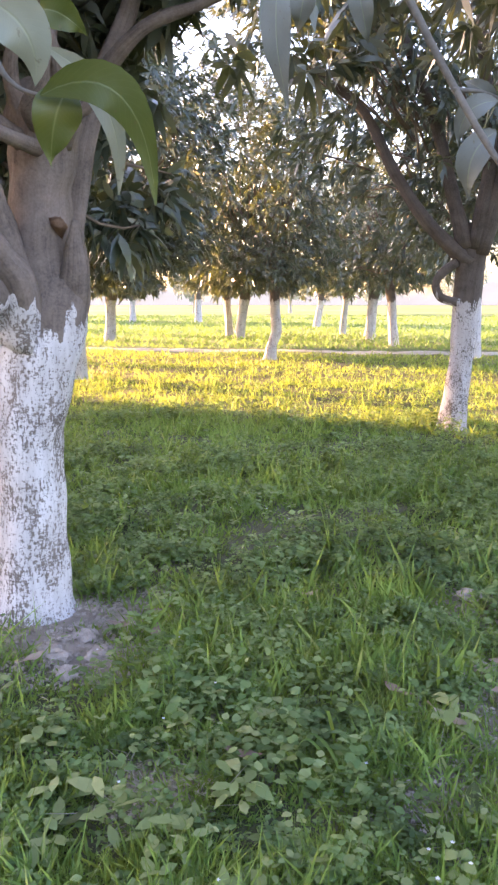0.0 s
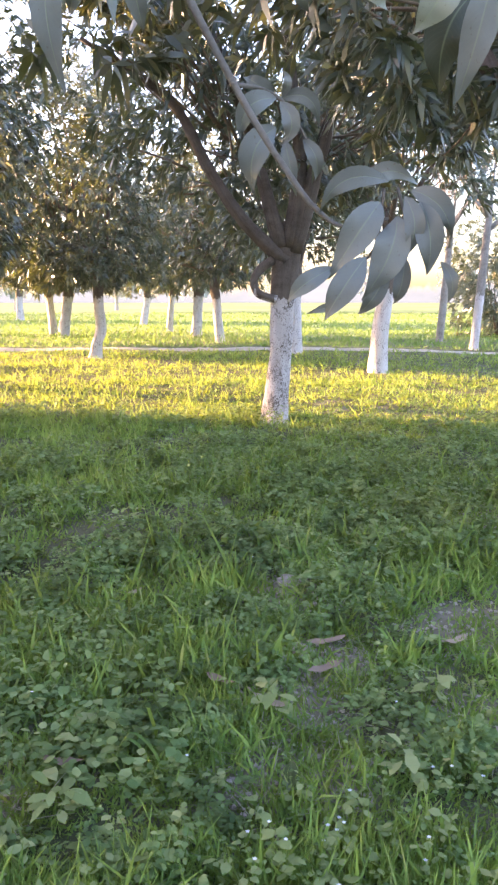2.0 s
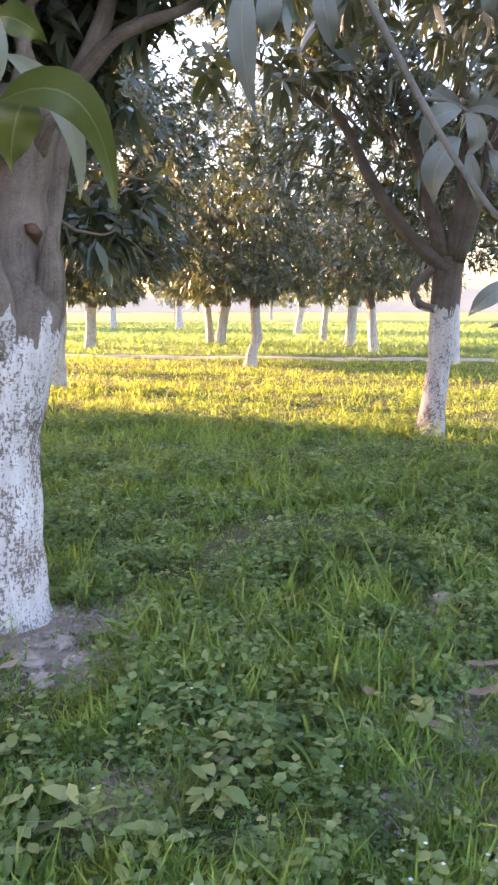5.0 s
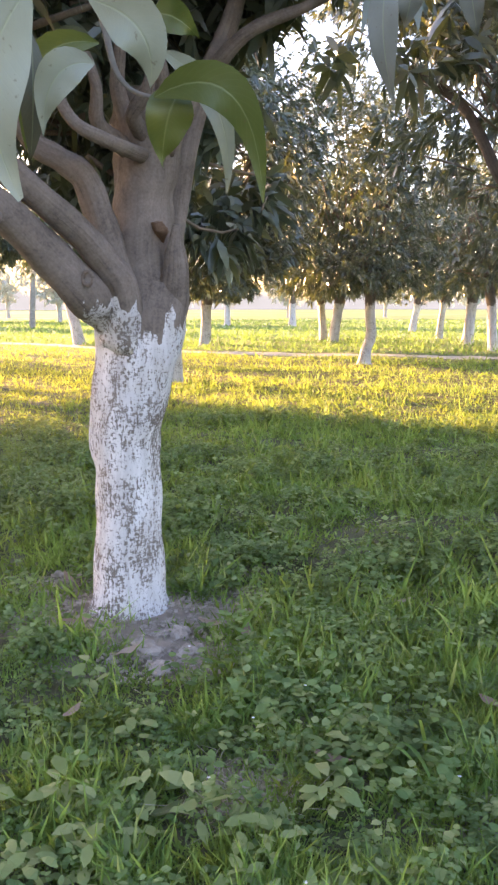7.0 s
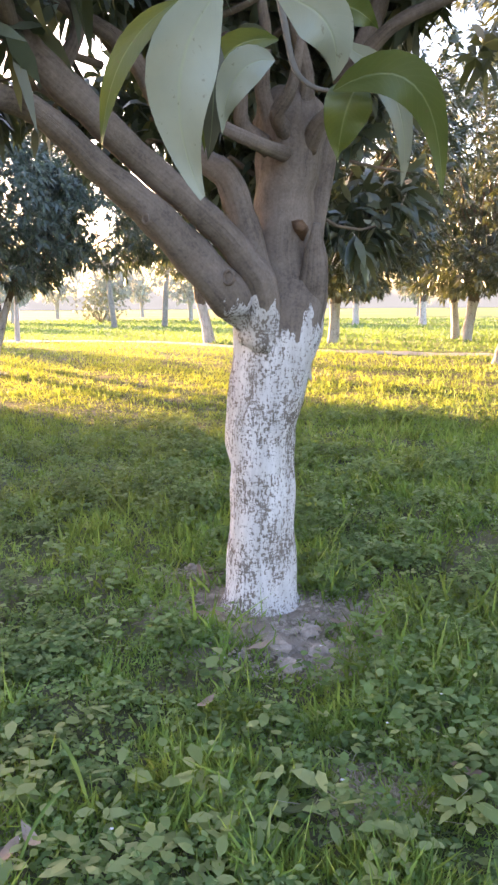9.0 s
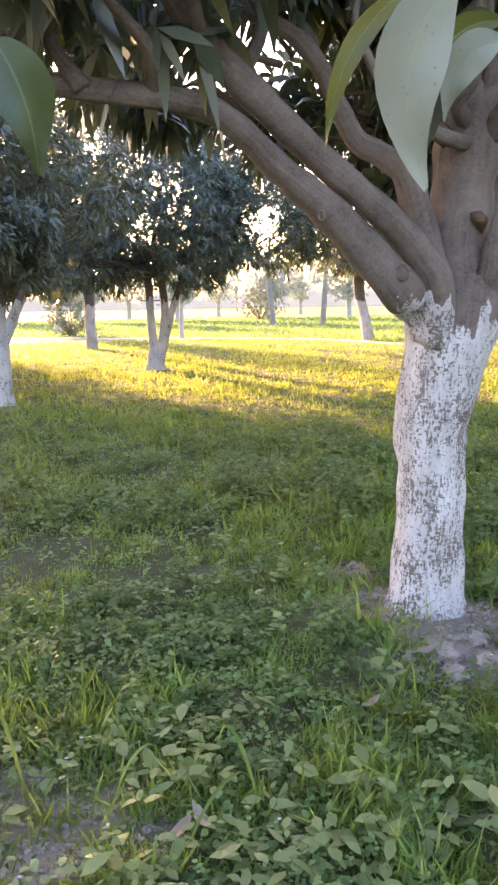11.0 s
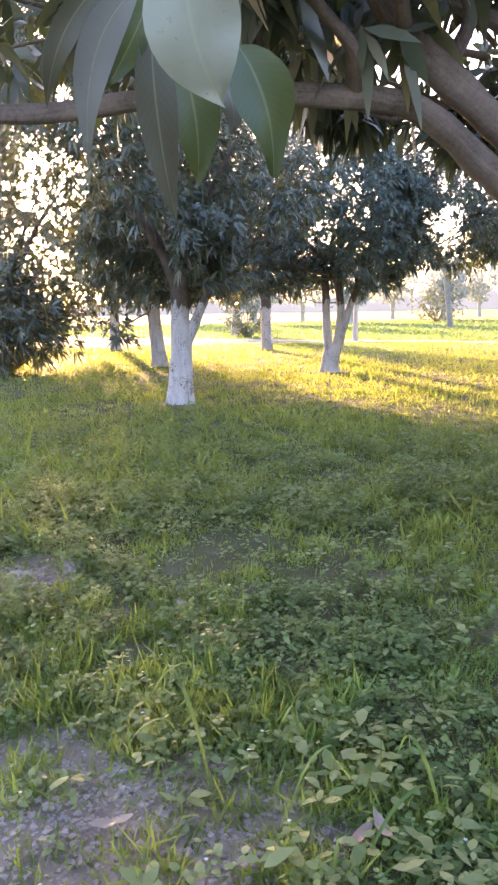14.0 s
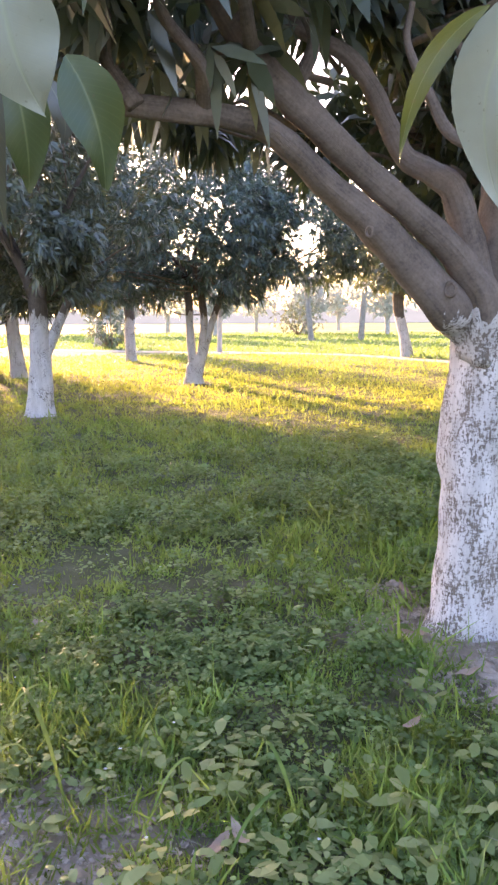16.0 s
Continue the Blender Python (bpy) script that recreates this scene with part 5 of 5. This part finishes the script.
def arching_stem(foot, tip, rise):
    """One broad blade of grass bent over from its foot to its tip."""
    a, c = np.array([*foot, 0.0]), np.array([*tip, rise * 0.55])
    line = smooth_line([a, a * 0.65 + c * 0.35 + [0, 0, rise * 0.75], a * 0.25 + c * 0.75 + [0, 0, rise * 0.8], c], 4)
    side = unit(np.cross(unit(np.gradient(line, axis=0)), [0, 0, 1.0]))
    half = 0.006 * np.sin(np.linspace(0.5, math.pi - 0.06, len(line)))[:, None]
    v = np.stack([line - side * half, line - [0, 0, 0.002], line + side * half], 1).reshape(-1, 3)
    i, j = np.meshgrid(np.arange(len(line) - 1), np.arange(2), indexing="ij")
    q = np.stack([i * 3 + j, i * 3 + j + 1, (i + 1) * 3 + j + 1, (i + 1) * 3 + j], -1).reshape(-1, 4)
    return v, [q, np.zeros((0, 3), int)]


v, f = joined([arching_stem(foot, tip, rise) for foot, tip, rise in [((-0.99, 1.65), (-1.21, 1.8), 0.13), ((-1.08, 1.39), (-0.99, 1.64), 0.13), ((-1.57, 1.39), (-2.05, 1.64), 0.17), ((-2.06, 1.56), (-1.94, 1.74), 0.13), ((-1.38, 1.51), (-1.3, 1.65), 0.11), ((0.23, 1.99), (0.11, 2.06), 0.1), ((0.26, 1.97), (0.12, 2.08), 0.11), ((-1.89, 1.31), (-1.74, 1.44), 0.12)]])
tagged(mesh_object("grass", v, f, GRASS, None, True), "broad pale blades of grass bent over in arches", "grass", kind="stuff")

# tiny white flowers on some weeds
r = np.random.default_rng(720)
pick = tops[r.choice(len(tops), 110, replace=False)]
a = np.linspace(0, 6.28, 5, endpoint=False)
way = np.tile(np.stack([np.cos(a), np.sin(a), np.full(5, 0.35)], 1), (len(pick), 1))
start = np.repeat(pick + [0, 0, 0.012], 5, axis=0)
m = len(start)
v, f = blades(start, way, np.tile([0, 0, 1.0], (m, 1)), np.full(m, 0.007), np.full(m, 0.004), np.full(m, 0.1))
tagged(mesh_object("flowers", v, f, PETAL, None, False), "tiny white flowers scattered over the weeds", "flowers", kind="stuff")


# ---- crumbled soil and straw on the bare patches ----
r = np.random.default_rng(740)
cx, cy, cs = [], [], []
for bx, by, br, most in BARE[:17]:
    m = int(2400 * br * most)
    a, d = r.uniform(0, 6.28, m), br * 1.1 * np.sqrt(r.uniform(0, 1, m))
    cx.append(bx + d * np.cos(a))
    cy.append(by + d * np.sin(a))
    cs.append(r.lognormal(-5.35, 0.65, m))
cx, cy, cs = np.concatenate(cx), np.concatenate(cy), np.clip(np.concatenate(cs), 0.0012, 0.009)
box = np.array([(x, y, z) for z in (-0.6, 0.6) for y in (-1, 1) for x in (-1, 1)], float)
v = np.stack([cx, cy, ground_height(cx, cy) + cs * 0.3], 1)[:, None] + box[None] * cs[:, None, None] * r.uniform(0.3, 1.3, (len(cx), 8, 3))
q = np.array([(0, 2, 3, 1), (4, 5, 7, 6), (0, 1, 5, 4), (2, 6, 7, 3), (0, 4, 6, 2), (1, 3, 7, 5)])
f = (8 * np.arange(len(cx))[:, None, None] + q[None]).reshape(-1, 4)
tagged(mesh_object("soil_crumbs", v.reshape(-1, 3), [f], CLOD, None, False), "loose crumbs of dry grey-brown soil", "soil", kind="stuff")
m = 3800
pick = r.integers(0, 17, m)
spot = np.array(BARE[:17])[pick]
a, d = r.uniform(0, 6.28, m), spot[:, 2] * 1.3 * np.sqrt(r.uniform(0, 1, m))
x, y = spot[:, 0] + d * np.cos(a), spot[:, 1] + d * np.sin(a)
base = np.stack([x, y, ground_height(x, y) + r.uniform(0.006, 0.03, m)], 1)
turn = r.uniform(0, 6.28, m)
way = np.stack([np.cos(turn), np.sin(turn), r.normal(0.05, 0.12, m)], 1)
v, f = blades(base, way, np.tile([0, 0, 1.0], (m, 1)) + r.normal(0, 0.3, (m, 3)), r.uniform(0.04, 0.16, m), r.uniform(0.0012, 0.0035, m), r.uniform(-0.1, 0.3, m))
STRAW = leaf_material("straw", [(0.0, (0.24, 0.21, 0.15)), (1.0, (0.42, 0.38, 0.28))], (0.4, 0.35, 0.2), 0.2, 0.7)
tagged(mesh_object("straw", v, f, STRAW, None, False), "dry grey straw and grass litter on bare soil", "straw", kind="stuff")


# ---- loose things on the ground ----
def clod(x, y, size, seed, label):
    """A weathered lump of dry clay."""
    bm = bmesh.new()
    bmesh.ops.create_icosphere(bm, subdivisions=3, radius=1.0)
    r = np.random.default_rng(seed)
    off = Vector(r.uniform(0, 50, 3))
    for vert in bm.verts:
        d = 1 + 0.55 * noise.noise(vert.co * 1.4 + off) + 0.30 * noise.noise(vert.co * 3.3 + off) + 0.16 * noise.noise(vert.co * 8 + off)
        vert.co = vert.co * d
        vert.co.x *= size * 1.2
        vert.co.y *= size * 0.9
        vert.co.z *= size * 0.55
    me = bpy.data.meshes.new("soil_clod")
    bm.to_mesh(me)
    bm.free()
    me.materials.append(CLOD)
    ob = new("soil_clod", me)
    z = float(ground_height(np.array([x]), np.array([y]))[0])
    ob.location, ob.rotation_euler = (x, y, z + size * 0.08), (0, 0, r.uniform(0, 6.28))
    return tagged(ob, label, "clod", "clods of dry soil")


r = np.random.default_rng(730)
for x, y, s in [(1.01, 3.43, 0.055), (0.85, 2.68, 0.05), (0.93, 2.95, 0.03), (-1.44, 3.63, 0.045), (-1.28, 3.55, 0.03), (-0.70, 3.02, 0.05), (-0.62, 2.86, 0.055), (-0.78, 2.84, 0.06), (-0.70, 2.70, 0.05), (-0.55, 3.1, 0.035), (-1.15, 2.98, 0.04), (-2.66, 2.35, 0.04), (-3.5, 2.35, 0.06), (-3.62, 2.10, 0.06)]:
    clod(x, y, s, int(1000 * (x + 9)), "small lump of dry grey-brown clay in the grass")
for k in range(46):
    a, d = r.uniform(0, 6.28), r.uniform(0.05, 0.48)
    bx, by = [(-1.62, 1.12), (-1.95, 1.2), (-0.9, 3.05), (2.7, 3.85)][k % 4]
    x, y = bx + d * math.cos(a), by + 0.7 * d * math.sin(a)
    if math.hypot(x + 0.95, y - 3.27) > 0.23 and math.hypot(x - 2.8, y - 4.13) > 0.25:
        clod(x, y, r.uniform(0.010, 0.024), 2000 + k, "crumbled lump of dry grey clay on bare soil")


def fallen_leaf(x, y, length, turn, material, seed, label):
    z = float(ground_height(np.array([x]), np.array([y]))[0]) + 0.05
    c, s = math.cos(turn), math.sin(turn)
    ob = big_leaf((0, 0, 0.012), (length * 0.5 * c, length * 0.5 * s, 0.0), (length * c, length * s, 0.02), length * 0.3, material, None, (0, 0, 50), seed)
    ob.name, ob.location = "fallen_leaf", (x, y, z)
    return tagged(ob, label, "leaf", "fallen leaves")


for k, (x, y) in enumerate([(0.86, 2.66), (0.66, 2.22), (0.60, 1.93), (0.80, 2.43), (-1.05, 1.48), (-1.12, 1.50), (-0.52, 1.78), (0.02, 2.08), (1.25, 1.95), (-1.7, 1.05), (-1.95, 1.1), (0.45, 2.5), (-0.9, 2.2), (1.5, 2.6), (-2.4, 2.0), (-0.4, 2.9), (0.3, 3.4), (-0.62, 3.06), (-0.56, 2.96), (-0.80, 2.76), (-0.46, 3.2), (-1.3, 3.42), (2.5, 3.8), (-1.16, 2.9)]):
    fallen_leaf(x, y, (0.16 if k < 4 else 0.12) + 0.03 * math.sin(k * 3.1), k * 2.2, DRY_LEAF if k % 4 != 2 else GREEN_LEAF, 800 + k, "curled dry brown mango leaf lying in the grass" if k % 4 != 2 else "fallen green mango leaf lying in the grass")
